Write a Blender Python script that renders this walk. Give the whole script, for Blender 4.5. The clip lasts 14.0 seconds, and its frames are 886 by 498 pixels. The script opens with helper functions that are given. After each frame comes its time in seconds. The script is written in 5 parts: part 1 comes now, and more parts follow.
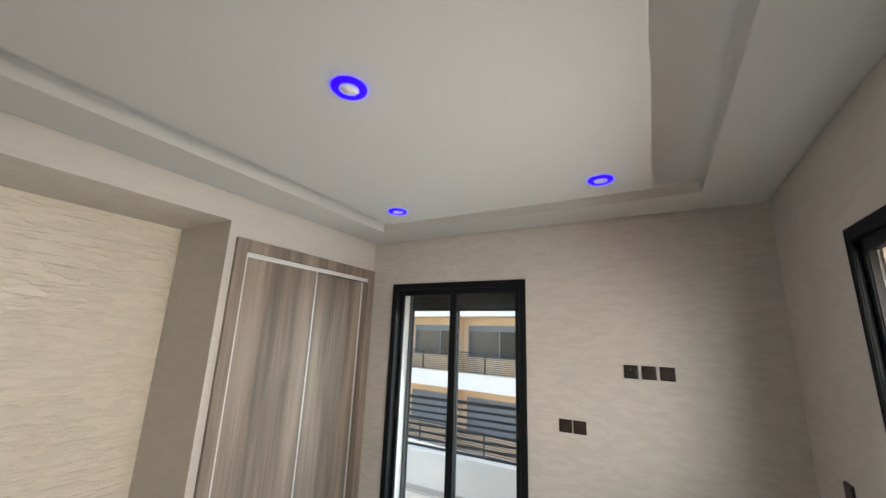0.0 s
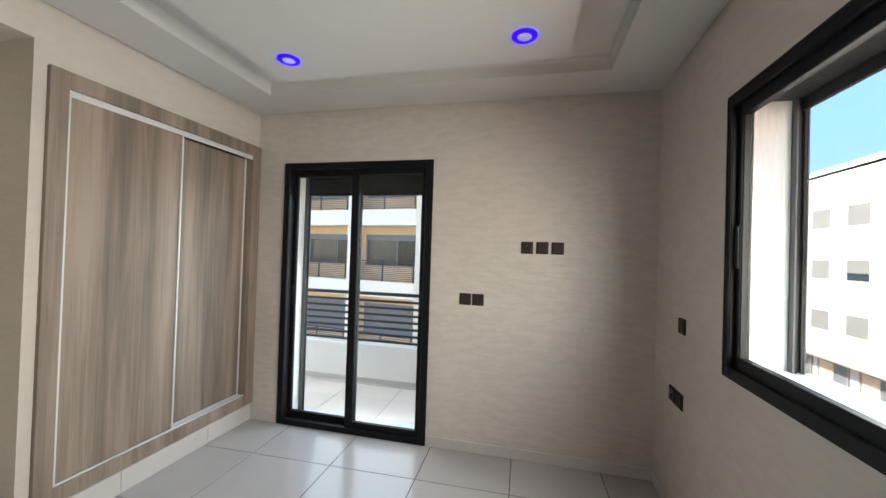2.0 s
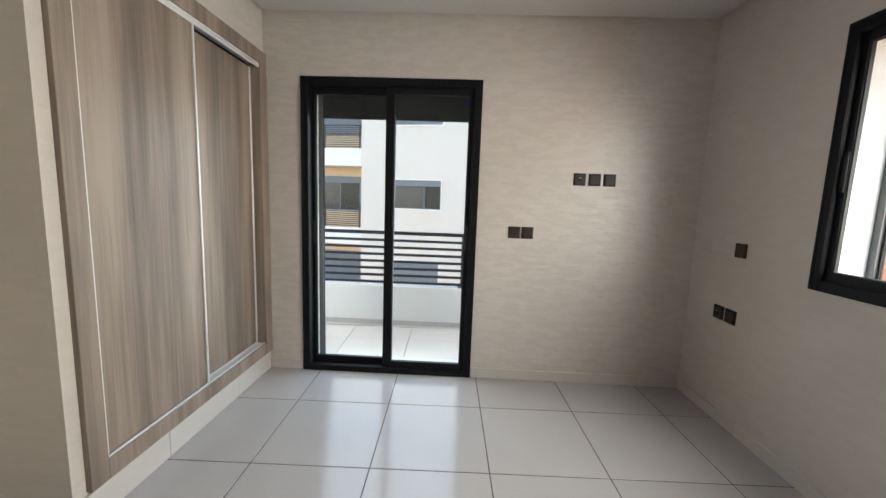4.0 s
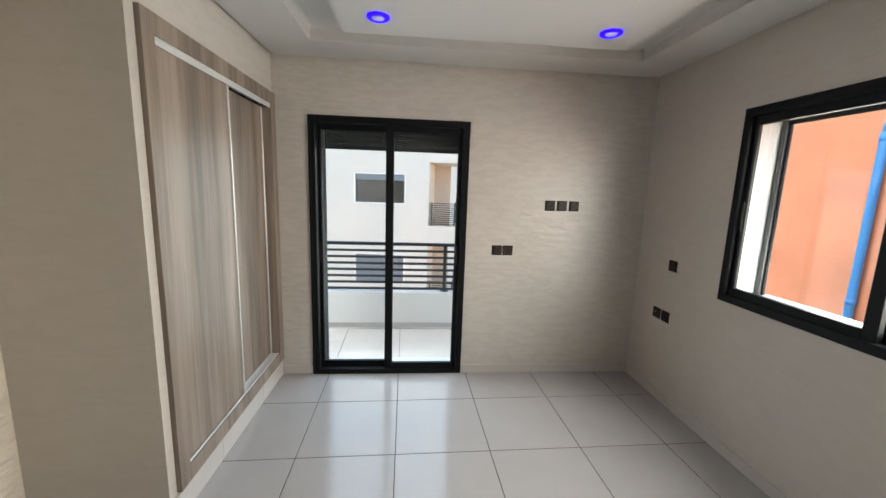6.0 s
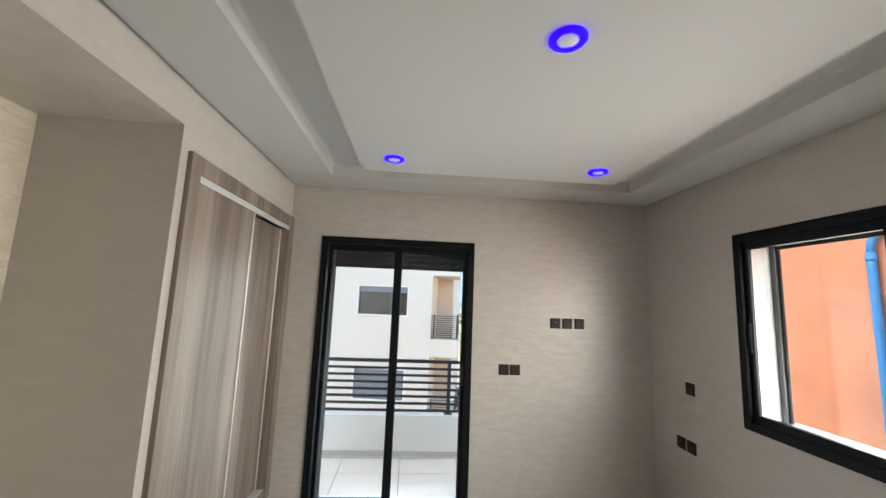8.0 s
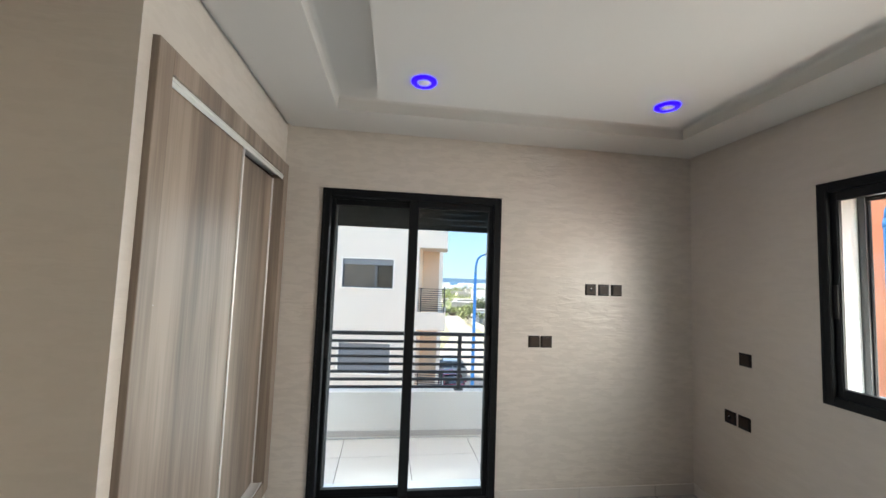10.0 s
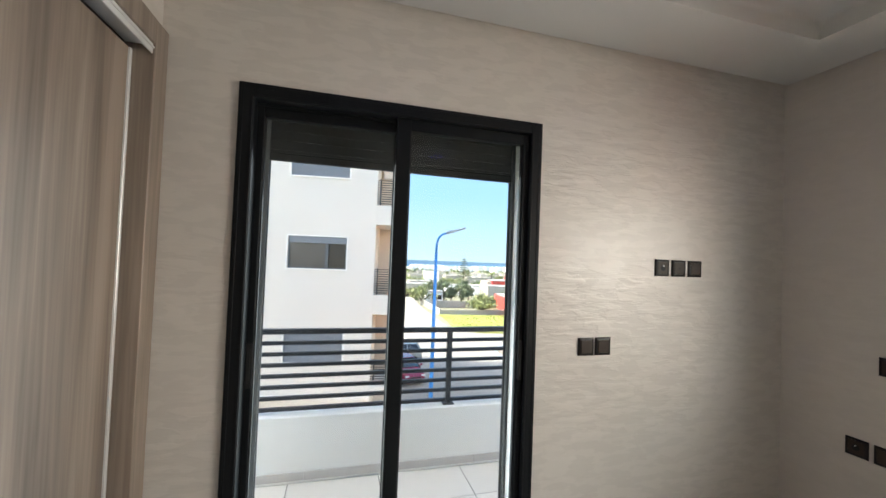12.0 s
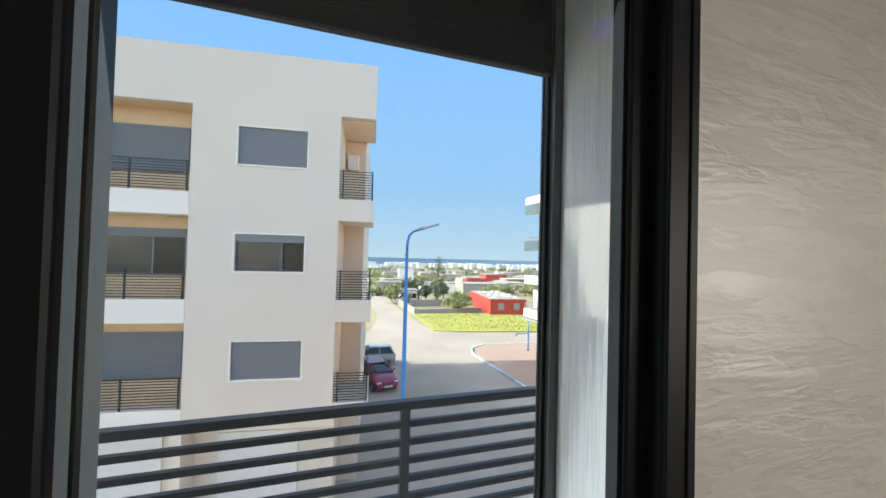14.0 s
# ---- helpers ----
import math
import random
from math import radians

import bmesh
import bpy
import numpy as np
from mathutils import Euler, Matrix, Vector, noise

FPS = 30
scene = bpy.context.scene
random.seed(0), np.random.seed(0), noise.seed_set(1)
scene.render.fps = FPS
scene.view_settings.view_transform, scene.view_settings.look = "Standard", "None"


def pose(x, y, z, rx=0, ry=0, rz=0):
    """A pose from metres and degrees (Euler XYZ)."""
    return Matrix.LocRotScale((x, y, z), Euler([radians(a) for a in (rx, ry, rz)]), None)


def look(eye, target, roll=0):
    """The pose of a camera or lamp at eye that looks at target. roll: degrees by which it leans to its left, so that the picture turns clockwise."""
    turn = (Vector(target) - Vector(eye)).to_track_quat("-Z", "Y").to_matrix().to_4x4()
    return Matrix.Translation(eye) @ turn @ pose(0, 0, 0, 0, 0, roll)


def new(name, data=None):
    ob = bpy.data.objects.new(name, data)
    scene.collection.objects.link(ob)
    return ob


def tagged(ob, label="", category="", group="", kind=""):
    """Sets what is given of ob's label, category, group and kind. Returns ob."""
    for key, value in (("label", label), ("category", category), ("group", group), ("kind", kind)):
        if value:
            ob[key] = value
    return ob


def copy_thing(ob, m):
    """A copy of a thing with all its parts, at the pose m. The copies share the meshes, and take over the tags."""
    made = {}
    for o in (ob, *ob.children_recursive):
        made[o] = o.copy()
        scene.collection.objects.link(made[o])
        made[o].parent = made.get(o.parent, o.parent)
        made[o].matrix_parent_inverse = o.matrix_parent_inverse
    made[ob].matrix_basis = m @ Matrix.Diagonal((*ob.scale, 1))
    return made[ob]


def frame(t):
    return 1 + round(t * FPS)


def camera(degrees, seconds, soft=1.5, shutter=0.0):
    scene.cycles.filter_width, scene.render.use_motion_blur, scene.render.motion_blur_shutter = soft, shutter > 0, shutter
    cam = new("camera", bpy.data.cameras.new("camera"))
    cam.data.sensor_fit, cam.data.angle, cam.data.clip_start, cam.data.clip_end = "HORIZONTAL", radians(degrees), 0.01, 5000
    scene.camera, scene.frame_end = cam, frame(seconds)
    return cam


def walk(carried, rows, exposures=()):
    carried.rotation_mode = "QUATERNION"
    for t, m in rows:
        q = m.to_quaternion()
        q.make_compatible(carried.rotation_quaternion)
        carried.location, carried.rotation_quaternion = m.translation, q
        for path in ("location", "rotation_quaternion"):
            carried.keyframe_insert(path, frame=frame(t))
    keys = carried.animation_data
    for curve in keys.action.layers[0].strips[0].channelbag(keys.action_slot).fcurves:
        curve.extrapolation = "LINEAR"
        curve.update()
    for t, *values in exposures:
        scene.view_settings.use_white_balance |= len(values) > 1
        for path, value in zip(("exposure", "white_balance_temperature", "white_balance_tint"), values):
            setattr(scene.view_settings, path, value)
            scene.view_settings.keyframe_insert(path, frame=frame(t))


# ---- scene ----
cam = camera(99.7, 14.0)
PATH = [
    (0, (0.14, 0.119, 1.715), (-0.814, 1.817, 2.169), 2.1),
    (0.5, (0.127, 0.14, 1.7), (-0.475, 1.978, 2.211), 1.9),
    (1, (0.14, 0.199, 1.636), (-0.353, 2.073, 2.132), 1.9),
    (1.5, (0.114, 0.234, 1.532), (-0.367, 2.151, 1.836), 1.9),
    (2, (0.013, 0.276, 1.466), (-0.447, 2.222, 1.49), 1.8),
    (2.5, (-0.228, 0.379, 1.383), (-0.639, 2.327, 1.187), 1.9),
    (3, (-0.427, 0.417, 1.332), (-0.748, 2.376, 1.087), 2.0),
    (3.5, (-0.673, 0.382, 1.318), (-0.861, 2.359, 1.075), 2.1),
    (6, (-1.187, -0.105, 1.642), (-1.024, 1.863, 1.323), 1.9),
    (6.5, (-1.168, -0.134, 1.723), (-1.015, 1.86, 1.699), 2.1),
    (7, (-1.192, -0.172, 1.75), (-1.061, 1.807, 2.007), 2.3),
    (9.5, (-1.325, 0.147, 1.575), (-1.16, 2.121, 1.848), 2.0),
    (10, (-1.508, 0.341, 1.596), (-1.256, 2.32, 1.736), 2.1),
    (10.5, (-1.616, 0.552, 1.554), (-1.274, 2.52, 1.655), 2.1),
    (11, (-1.607, 0.854, 1.539), (-1.219, 2.814, 1.616), 2.0),
    (11.5, (-1.628, 1.13, 1.52), (-1.186, 3.08, 1.576), 2.2),
    (12, (-1.612, 1.454, 1.533), (-1.104, 3.388, 1.583), 2.2),
    (12.5, (-1.489, 1.812, 1.548), (-0.928, 3.732, 1.594), 2.0),
    (13, (-1.398, 2.143, 1.551), (-0.805, 4.052, 1.613), 2.2),
    (13.5, (-1.301, 2.456, 1.593), (-0.681, 4.357, 1.643), 1.7),
    (14, (-1.17, 2.701, 1.61), (-0.532, 4.596, 1.649), 1.5),
]
walk(cam, [(t, look(eye, target, roll)) for t, eye, target, roll in PATH],
     exposures=[(0.0, 2.4), (1.5, 2.4), (3.0, 2.45), (11.0, 2.45), (12.5, 2.45), (13.3, 2.3), (14.0, 1.85)])

# ---------------- light ----------------
SUN_TO = Vector((-0.745, 0.127, 0.64)).normalized()
world = bpy.data.worlds.new("world")
scene.world = world
world.use_nodes = True
wn = world.node_tree
sky = wn.nodes.new("ShaderNodeTexSky")
sky.sky_type = "NISHITA"
sky.sun_disc = False
sky.sun_elevation = math.asin(SUN_TO.z)
sky.sun_rotation = math.atan2(SUN_TO.x, SUN_TO.y)
sky.air_density, sky.dust_density, sky.ozone_density = 0.85, 2.5, 0.6
sky.altitude = 100
wn.links.new(sky.outputs[0], wn.nodes["Background"].inputs[0])
wn.nodes["Background"].inputs[1].default_value = 0.15

sun = new("sun", bpy.data.lights.new("sun", "SUN"))
sun.data.energy, sun.data.angle, sun.data.color = 1.6, radians(0.5), (1.0, 0.94, 0.84)
sun.matrix_world = look(SUN_TO * 40, (0, 0, 0))

# sky light that falls in by the window and by the balcony door
def skylight(name, eye, target, width, height, watts, color, spread):
    lamp = new(name, bpy.data.lights.new(name, "AREA"))
    lamp.data.shape, lamp.data.size, lamp.data.size_y = "RECTANGLE", width, height
    lamp.data.energy, lamp.data.color, lamp.data.spread = watts, color, radians(spread)
    lamp.matrix_world = look(eye, target)


skylight("window_skylight", (1.12, 1.25, 1.56), (0.12, 1.26, 1.19), 1.40, 1.06, 11.0, (1.0, 0.965, 0.89), 142)
# the open end of the alley, brighter, shines aslant through the same window
skylight("alley_skylight", (1.42, 0.48, 1.66), (0.10, 3.05, 1.30), 0.95, 1.25, 1.05, (1.0, 0.98, 0.94), 70)
skylight("door_skylight", (-1.38, 3.33, 1.06), (-1.38, 2.33, 0.76), 1.16, 1.82, 3.0, (0.88, 0.96, 1.0), 165)


# ---------------- materials ----------------
def mat(name, color, rough=0.6, metal=0.0, vary=0.12, scale=3.0, stretch=(1, 1, 1), fine=40.0, bump=0.1, dist=0.01,
        spec=0.5, rnd=0.0, island=0.0, coat=0.0, rough_vary=0.0):
    """A surface with variation of tone at two scales, fine relief and, for pieces, a shade of their own."""
    m = bpy.data.materials.new(name)
    m.use_nodes = True
    nt = m.node_tree
    b = nt.nodes["Principled BSDF"]
    b.inputs["Roughness"].default_value, b.inputs["Metallic"].default_value = rough, metal
    b.inputs["Specular IOR Level"].default_value = spec
    b.inputs["Coat Weight"].default_value = coat
    tc = nt.nodes.new("ShaderNodeTexCoord")
    mp = nt.nodes.new("ShaderNodeMapping")
    mp.inputs["Scale"].default_value = stretch
    nt.links.new(tc.outputs["Object"], mp.inputs["Vector"])
    n1 = nt.nodes.new("ShaderNodeTexNoise")
    n1.inputs["Scale"].default_value, n1.inputs["Detail"].default_value = scale, 4
    n2 = nt.nodes.new("ShaderNodeTexNoise")
    n2.inputs["Scale"].default_value, n2.inputs["Detail"].default_value = fine, 5
    for n in (n1, n2):
        nt.links.new(mp.outputs[0], n.inputs["Vector"])
    add = nt.nodes.new("ShaderNodeMath")
    add.operation = "MULTIPLY_ADD"
    nt.links.new(n2.outputs["Fac"], add.inputs[0])
    add.inputs[1].default_value = 0.35
    nt.links.new(n1.outputs["Fac"], add.inputs[2])
    rng = nt.nodes.new("ShaderNodeMapRange")
    rng.inputs["From Min"].default_value, rng.inputs["From Max"].default_value = 0.35, 1.0
    rng.inputs["To Min"].default_value, rng.inputs["To Max"].default_value = 1 - vary, 1 + vary
    nt.links.new(add.outputs[0], rng.inputs["Value"])
    last = rng.outputs[0]
    for amount, node, out in ((rnd, "ShaderNodeObjectInfo", "Random"), (island, "ShaderNodeNewGeometry", "Random Per Island")):
        if amount:
            r = nt.nodes.new(node)
            rr = nt.nodes.new("ShaderNodeMapRange")
            rr.inputs["To Min"].default_value, rr.inputs["To Max"].default_value = 1 - amount, 1 + amount
            nt.links.new(r.outputs[out], rr.inputs["Value"])
            mul = nt.nodes.new("ShaderNodeMath")
            mul.operation = "MULTIPLY"
            nt.links.new(last, mul.inputs[0])
            nt.links.new(rr.outputs[0], mul.inputs[1])
            last = mul.outputs[0]
    sc = nt.nodes.new("ShaderNodeVectorMath")
    sc.operation = "SCALE"
    sc.inputs[0].default_value = color
    nt.links.new(last, sc.inputs["Scale"])
    nt.links.new(sc.outputs[0], b.inputs["Base Color"])
    if rough_vary:
        rv = nt.nodes.new("ShaderNodeMapRange")
        rv.inputs["From Min"].default_value, rv.inputs["From Max"].default_value = 0.3, 0.7
        rv.inputs["To Min"].default_value, rv.inputs["To Max"].default_value = rough - rough_vary, rough + rough_vary
        nt.links.new(n1.outputs["Fac"], rv.inputs["Value"])
        nt.links.new(rv.outputs[0], b.inputs["Roughness"])
    if bump:
        bp = nt.nodes.new("ShaderNodeBump")
        bp.inputs["Strength"].default_value, bp.inputs["Distance"].default_value = bump, dist
        nt.links.new(add.outputs[0], bp.inputs["Height"])
        nt.links.new(bp.outputs[0], b.inputs["Normal"])
    return m


def stucco(name, color, relief, rough, stroke=1.0, cover=(0.36, 0.54), coats=0.40, flat=6.5, detail=4, shade=0.05):
    """Satin pearl plaster: thin coats with crisp edges and level trowel strokes that come and go in patches."""
    m = mat(name, color, rough=rough, vary=0.04, scale=1.3, fine=30, bump=0.0, spec=0.65)
    nt = m.node_tree
    b = nt.nodes["Principled BSDF"]
    tc = nt.nodes["Texture Coordinate"]

    def noise(flat, scale, detail, distortion, lo, hi):
        mp = nt.nodes.new("ShaderNodeMapping")
        mp.inputs["Scale"].default_value = (stroke, stroke, flat * stroke)
        nt.links.new(tc.outputs["Object"], mp.inputs["Vector"])
        n = nt.nodes.new("ShaderNodeTexNoise")
        n.inputs["Scale"].default_value, n.inputs["Detail"].default_value, n.inputs["Distortion"].default_value = scale, detail, distortion
        nt.links.new(mp.outputs[0], n.inputs["Vector"])
        r = nt.nodes.new("ShaderNodeMapRange")
        r.interpolation_type = "SMOOTHSTEP"
        r.inputs["From Min"].default_value, r.inputs["From Max"].default_value = lo, hi
        nt.links.new(n.outputs["Fac"], r.inputs["Value"])
        return r

    def calc(op, *values):
        n = nt.nodes.new("ShaderNodeMath")
        n.operation = op
        for k, v in enumerate(values):
            if isinstance(v, (int, float)):
                n.inputs[k].default_value = v
            else:
                nt.links.new(v, n.inputs[k])
        return n.outputs[0]

    coat = noise(3.4, 7.5, 8, 0.35, 0.455, 0.535).outputs[0]
    strokes = noise(flat, 4.2, detail, 0.2, 0.44, 0.62).outputs[0]
    hair = noise(9.0, 9.0, 4, 0.1, 0.30, 0.70).outputs[0]
    patch = noise(1.4, 1.7, 3, 0.0, *cover)
    patch.inputs["To Min"].default_value = 0.22
    level = calc("MULTIPLY_ADD", hair, 0.08, calc("MULTIPLY_ADD", coat, coats, calc("MULTIPLY", strokes, 0.55)))
    height = calc("MULTIPLY", level, patch.outputs[0])
    bp = nt.nodes.new("ShaderNodeBump")
    bp.inputs["Strength"].default_value, bp.inputs["Distance"].default_value = relief, 0.016
    nt.links.new(height, bp.inputs["Height"])
    nt.links.new(bp.outputs[0], b.inputs["Normal"])
    # the raised coats are a little lighter and smoother, so that they shine more
    tone = nt.nodes.new("ShaderNodeVectorMath")
    tone.operation = "SCALE"
    nt.links.new(b.inputs["Base Color"].links[0].from_socket, tone.inputs[0])
    nt.links.new(calc("MULTIPLY_ADD", coat, shade, calc("MULTIPLY_ADD", height, 0.03, 0.985 - 0.5 * shade)), tone.inputs["Scale"])
    nt.links.new(tone.outputs[0], b.inputs["Base Color"])
    nt.links.new(calc("MULTIPLY_ADD", coat, -0.09, rough + 0.05), b.inputs["Roughness"])
    return m


def wood(name):
    """Grey-brown laminate with upright grain."""
    m = bpy.data.materials.new(name)
    m.use_nodes = True
    nt = m.node_tree
    b = nt.nodes["Principled BSDF"]
    tc = nt.nodes.new("ShaderNodeTexCoord")
    outs = []
    for sx, sz, sc, dis in ((1.0, 0.05, 7.5, 0.4), (1.0, 0.02, 110.0, 0.0), (1.0, 0.06, 19.0, 1.0)):
        mp = nt.nodes.new("ShaderNodeMapping")
        mp.inputs["Scale"].default_value = (sx, sx, sz)
        nt.links.new(tc.outputs["Object"], mp.inputs["Vector"])
        n = nt.nodes.new("ShaderNodeTexNoise")
        n.inputs["Scale"].default_value, n.inputs["Detail"].default_value, n.inputs["Distortion"].default_value = sc, 3, dis
        nt.links.new(mp.outputs[0], n.inputs["Vector"])
        outs.append(n.outputs["Fac"])
    mix = nt.nodes.new("ShaderNodeMath")
    mix.operation = "MULTIPLY_ADD"
    nt.links.new(outs[1], mix.inputs[0])
    mix.inputs[1].default_value = 0.30
    nt.links.new(outs[0], mix.inputs[2])
    mix2 = nt.nodes.new("ShaderNodeMath")
    mix2.operation = "MULTIPLY_ADD"
    nt.links.new(outs[2], mix2.inputs[0])
    mix2.inputs[1].default_value = 0.50
    nt.links.new(mix.outputs[0], mix2.inputs[2])
    ramp = nt.nodes.new("ShaderNodeValToRGB")
    el = ramp.color_ramp.elements
    el[0].position, el[0].color = 0.52, (0.125, 0.097, 0.077, 1)
    el[1].position, el[1].color = 0.93, (0.33, 0.266, 0.212, 1)
    e = ramp.color_ramp.elements.new(0.72)
    e.color = (0.215, 0.170, 0.134, 1)
    less = nt.nodes.new("ShaderNodeMath")
    less.operation = "MULTIPLY"
    less.inputs[1].default_value = 0.83
    nt.links.new(mix2.outputs[0], less.inputs[0])
    nt.links.new(less.outputs[0], ramp.inputs[0])
    nt.links.new(ramp.outputs[0], b.inputs["Base Color"])
    b.inputs["Roughness"].default_value = 0.46
    bp = nt.nodes.new("ShaderNodeBump")
    bp.inputs["Strength"].default_value, bp.inputs["Distance"].default_value = 0.12, 0.003
    nt.links.new(mix2.outputs[0], bp.inputs["Height"])
    nt.links.new(bp.outputs[0], b.inputs["Normal"])
    return m


def glass(name, tint=(0.93, 0.96, 0.95), gloss=0.10):
    m = bpy.data.materials.new(name)
    m.use_nodes = True
    nt = m.node_tree
    nt.nodes.remove(nt.nodes["Principled BSDF"])
    tr = nt.nodes.new("ShaderNodeBsdfTransparent")
    tr.inputs[0].default_value = (*tint, 1)
    gl = nt.nodes.new("ShaderNodeBsdfGlossy")
    gl.inputs["Roughness"].default_value = 0.02
    lw = nt.nodes.new("ShaderNodeLayerWeight")
    lw.inputs[0].default_value = 0.5
    pw = nt.nodes.new("ShaderNodeMath")
    pw.operation = "POWER"
    nt.links.new(lw.outputs["Facing"], pw.inputs[0])
    pw.inputs[1].default_value = 5
    fr = nt.nodes.new("ShaderNodeMapRange")
    fr.inputs["To Min"].default_value, fr.inputs["To Max"].default_value = gloss * 0.2, 0.14
    nt.links.new(pw.outputs[0], fr.inputs["Value"])
    mx = nt.nodes.new("ShaderNodeMixShader")
    nt.links.new(fr.outputs[0], mx.inputs[0])
    nt.links.new(tr.outputs[0], mx.inputs[1])
    nt.links.new(gl.outputs[0], mx.inputs[2])
    nt.links.new(mx.outputs[0], nt.nodes["Material Output"].inputs[0])
    return m


def glow(name, color, strength):
    m = bpy.data.materials.new(name)
    m.use_nodes = True
    b = m.node_tree.nodes["Principled BSDF"]
    b.inputs["Base Color"].default_value = (0.005, 0.005, 0.2, 1)
    b.inputs["Specular IOR Level"].default_value = 0.05
    b.inputs["Emission Color"].default_value = (*color, 1)
    b.inputs["Emission Strength"].default_value = strength
    return m


M_WALL = stucco("pearl_stucco", (0.575, 0.535, 0.480), 0.15, 0.38)
M_PLAIN = stucco("smooth_stucco", (0.565, 0.525, 0.474), 0.08, 0.46, coats=0.2, shade=0.02)
M_NICHE = stucco("relief_stucco", (0.73, 0.655, 0.54), 0.75, 0.36, 0.85, (0.30, 0.5), 0.30, 8.0, 3.0)
M_CEIL = mat("ceiling_paint", (0.56, 0.555, 0.535), 0.75, vary=0.02, scale=1.2, fine=60, bump=0.03)
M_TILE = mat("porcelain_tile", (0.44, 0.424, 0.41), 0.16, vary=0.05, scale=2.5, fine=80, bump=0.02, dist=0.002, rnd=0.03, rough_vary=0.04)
# lit copy of the indoor tile: the balcony's brighter daylight is in the colour
M_TILE_LIT = mat("balcony_tile_lit", (0.70, 0.665, 0.60), 0.22, vary=0.05, scale=2.5, fine=80, bump=0.02, dist=0.002, rnd=0.03, rough_vary=0.04)
M_GROUT = mat("grout", (0.05, 0.047, 0.044), 0.9, vary=0.2, scale=6)
M_SKIRT = mat("skirting_tile", (0.56, 0.535, 0.50), 0.3, vary=0.05, scale=4, fine=60, bump=0.02, rnd=0.03)
M_WOOD = wood("laminate_wood")
M_ALU = mat("brushed_aluminium", (0.72, 0.72, 0.71), 0.38, metal=0.35, vary=0.08, scale=6, stretch=(1, 1, 0.1), bump=0.04, dist=0.002)
M_FRAME = mat("anthracite_aluminium", (0.0045, 0.0055, 0.0065), 0.5, spec=0.2, vary=0.15, scale=8, fine=120, bump=0.02, dist=0.001)
M_SEAL = mat("rubber_seal", (0.008, 0.008, 0.008), 0.7, vary=0.1)
M_GLASS = glass("window_glass")
M_PLATE = mat("bronze_plastic", (0.011, 0.008, 0.006), 0.4, vary=0.1, scale=30, bump=0.0, spec=0.35)
M_PLATE_IN = mat("bronze_plastic_inner", (0.034, 0.022, 0.014), 0.45, vary=0.1, scale=30, bump=0.0, spec=0.3)
M_HOLE = mat("socket_hole", (0.004, 0.004, 0.004), 0.8, vary=0.0, bump=0.0)
M_PLASTER = mat("white_plaster", (0.88, 0.87, 0.84), 0.85, vary=0.06, scale=4, stretch=(10, 10, 0.6), fine=14, bump=0.8, dist=0.008)
M_PARAPET = mat("parapet_paint", (0.87, 0.85, 0.80), 0.8, vary=0.05, scale=2, fine=50, bump=0.2, dist=0.004)
M_SHUTTER = mat("shutter_slat", (0.011, 0.012, 0.013), 0.6, vary=0.12, scale=20, bump=0.03)
M_GUIDE = mat("grey_aluminium", (0.10, 0.105, 0.11), 0.4, metal=0.3, vary=0.1, scale=15, bump=0.02)
M_RAIL = mat("black_steel", (0.022, 0.024, 0.026), 0.42, vary=0.25, scale=9, fine=60, bump=0.06, dist=0.003)
M_SILL = mat("marble_sill", (0.62, 0.66, 0.70), 0.3, vary=0.08, scale=6, bump=0.02)
M_LED = glow("blue_led_ring", (0.006, 0.0, 1.0), 1.2)
M_LAMPWHITE = mat("frosted_diffuser", (0.75, 0.75, 0.78), 0.5, vary=0.03, bump=0.0)
M_FACADE = mat("facade_grey_white", (0.70, 0.63, 0.54), 0.9, vary=0.05, scale=0.6, fine=9, bump=0.15, dist=0.01)
M_FACADE_W = mat("facade_white", (0.82, 0.77, 0.695), 0.9, vary=0.04, scale=0.8, fine=9, bump=0.1, dist=0.01)
M_OCHRE = mat("facade_ochre", (0.80, 0.575, 0.37), 0.9, vary=0.05, scale=0.8, fine=9, bump=0.1, dist=0.01)
M_PEACH = mat("facade_peach", (0.80, 0.62, 0.45), 0.9, vary=0.05, scale=0.8, fine=9, bump=0.1, dist=0.01)
M_ROLL = mat("roller_shutter_grey", (0.19, 0.20, 0.215), 0.55, vary=0.08, scale=4, stretch=(0.2, 0.2, 9), fine=18, bump=0.3, dist=0.01)
# near-black colour carries the shade of unlit rooms in window openings
M_ROOMSHADE = mat("room_shade_glazing", (0.036, 0.028, 0.021), 0.2, vary=0.3, scale=1.4, fine=5, bump=0.0)
# the panes' reflection is painted in as a paler, mottled colour
M_REFLECTIONGLASS = mat("painted_reflection_glass", (0.105, 0.092, 0.078), 0.12, vary=0.35, scale=1.1, fine=3, bump=0.0)
M_GREYBOX = mat("shutter_box_grey", (0.27, 0.275, 0.28), 0.6, vary=0.06, bump=0.02)
M_ASPHALT = mat("dusty_asphalt", (0.38, 0.335, 0.28), 0.92, vary=0.2, scale=0.25, fine=5, bump=0.2, dist=0.01)
M_EARTH = mat("dry_fields", (0.29, 0.265, 0.15), 0.95, vary=0.5, scale=0.03, fine=0.4, bump=0.2, dist=0.1)
M_GRASS = mat("meadow_grass", (0.36, 0.37, 0.085), 0.9, vary=0.22, scale=0.4, fine=6, bump=0.3, dist=0.05, island=0.14)
M_PAVE = mat("pink_paving", (0.40, 0.29, 0.23), 0.9, vary=0.12, scale=0.5, fine=12, bump=0.2, dist=0.01)
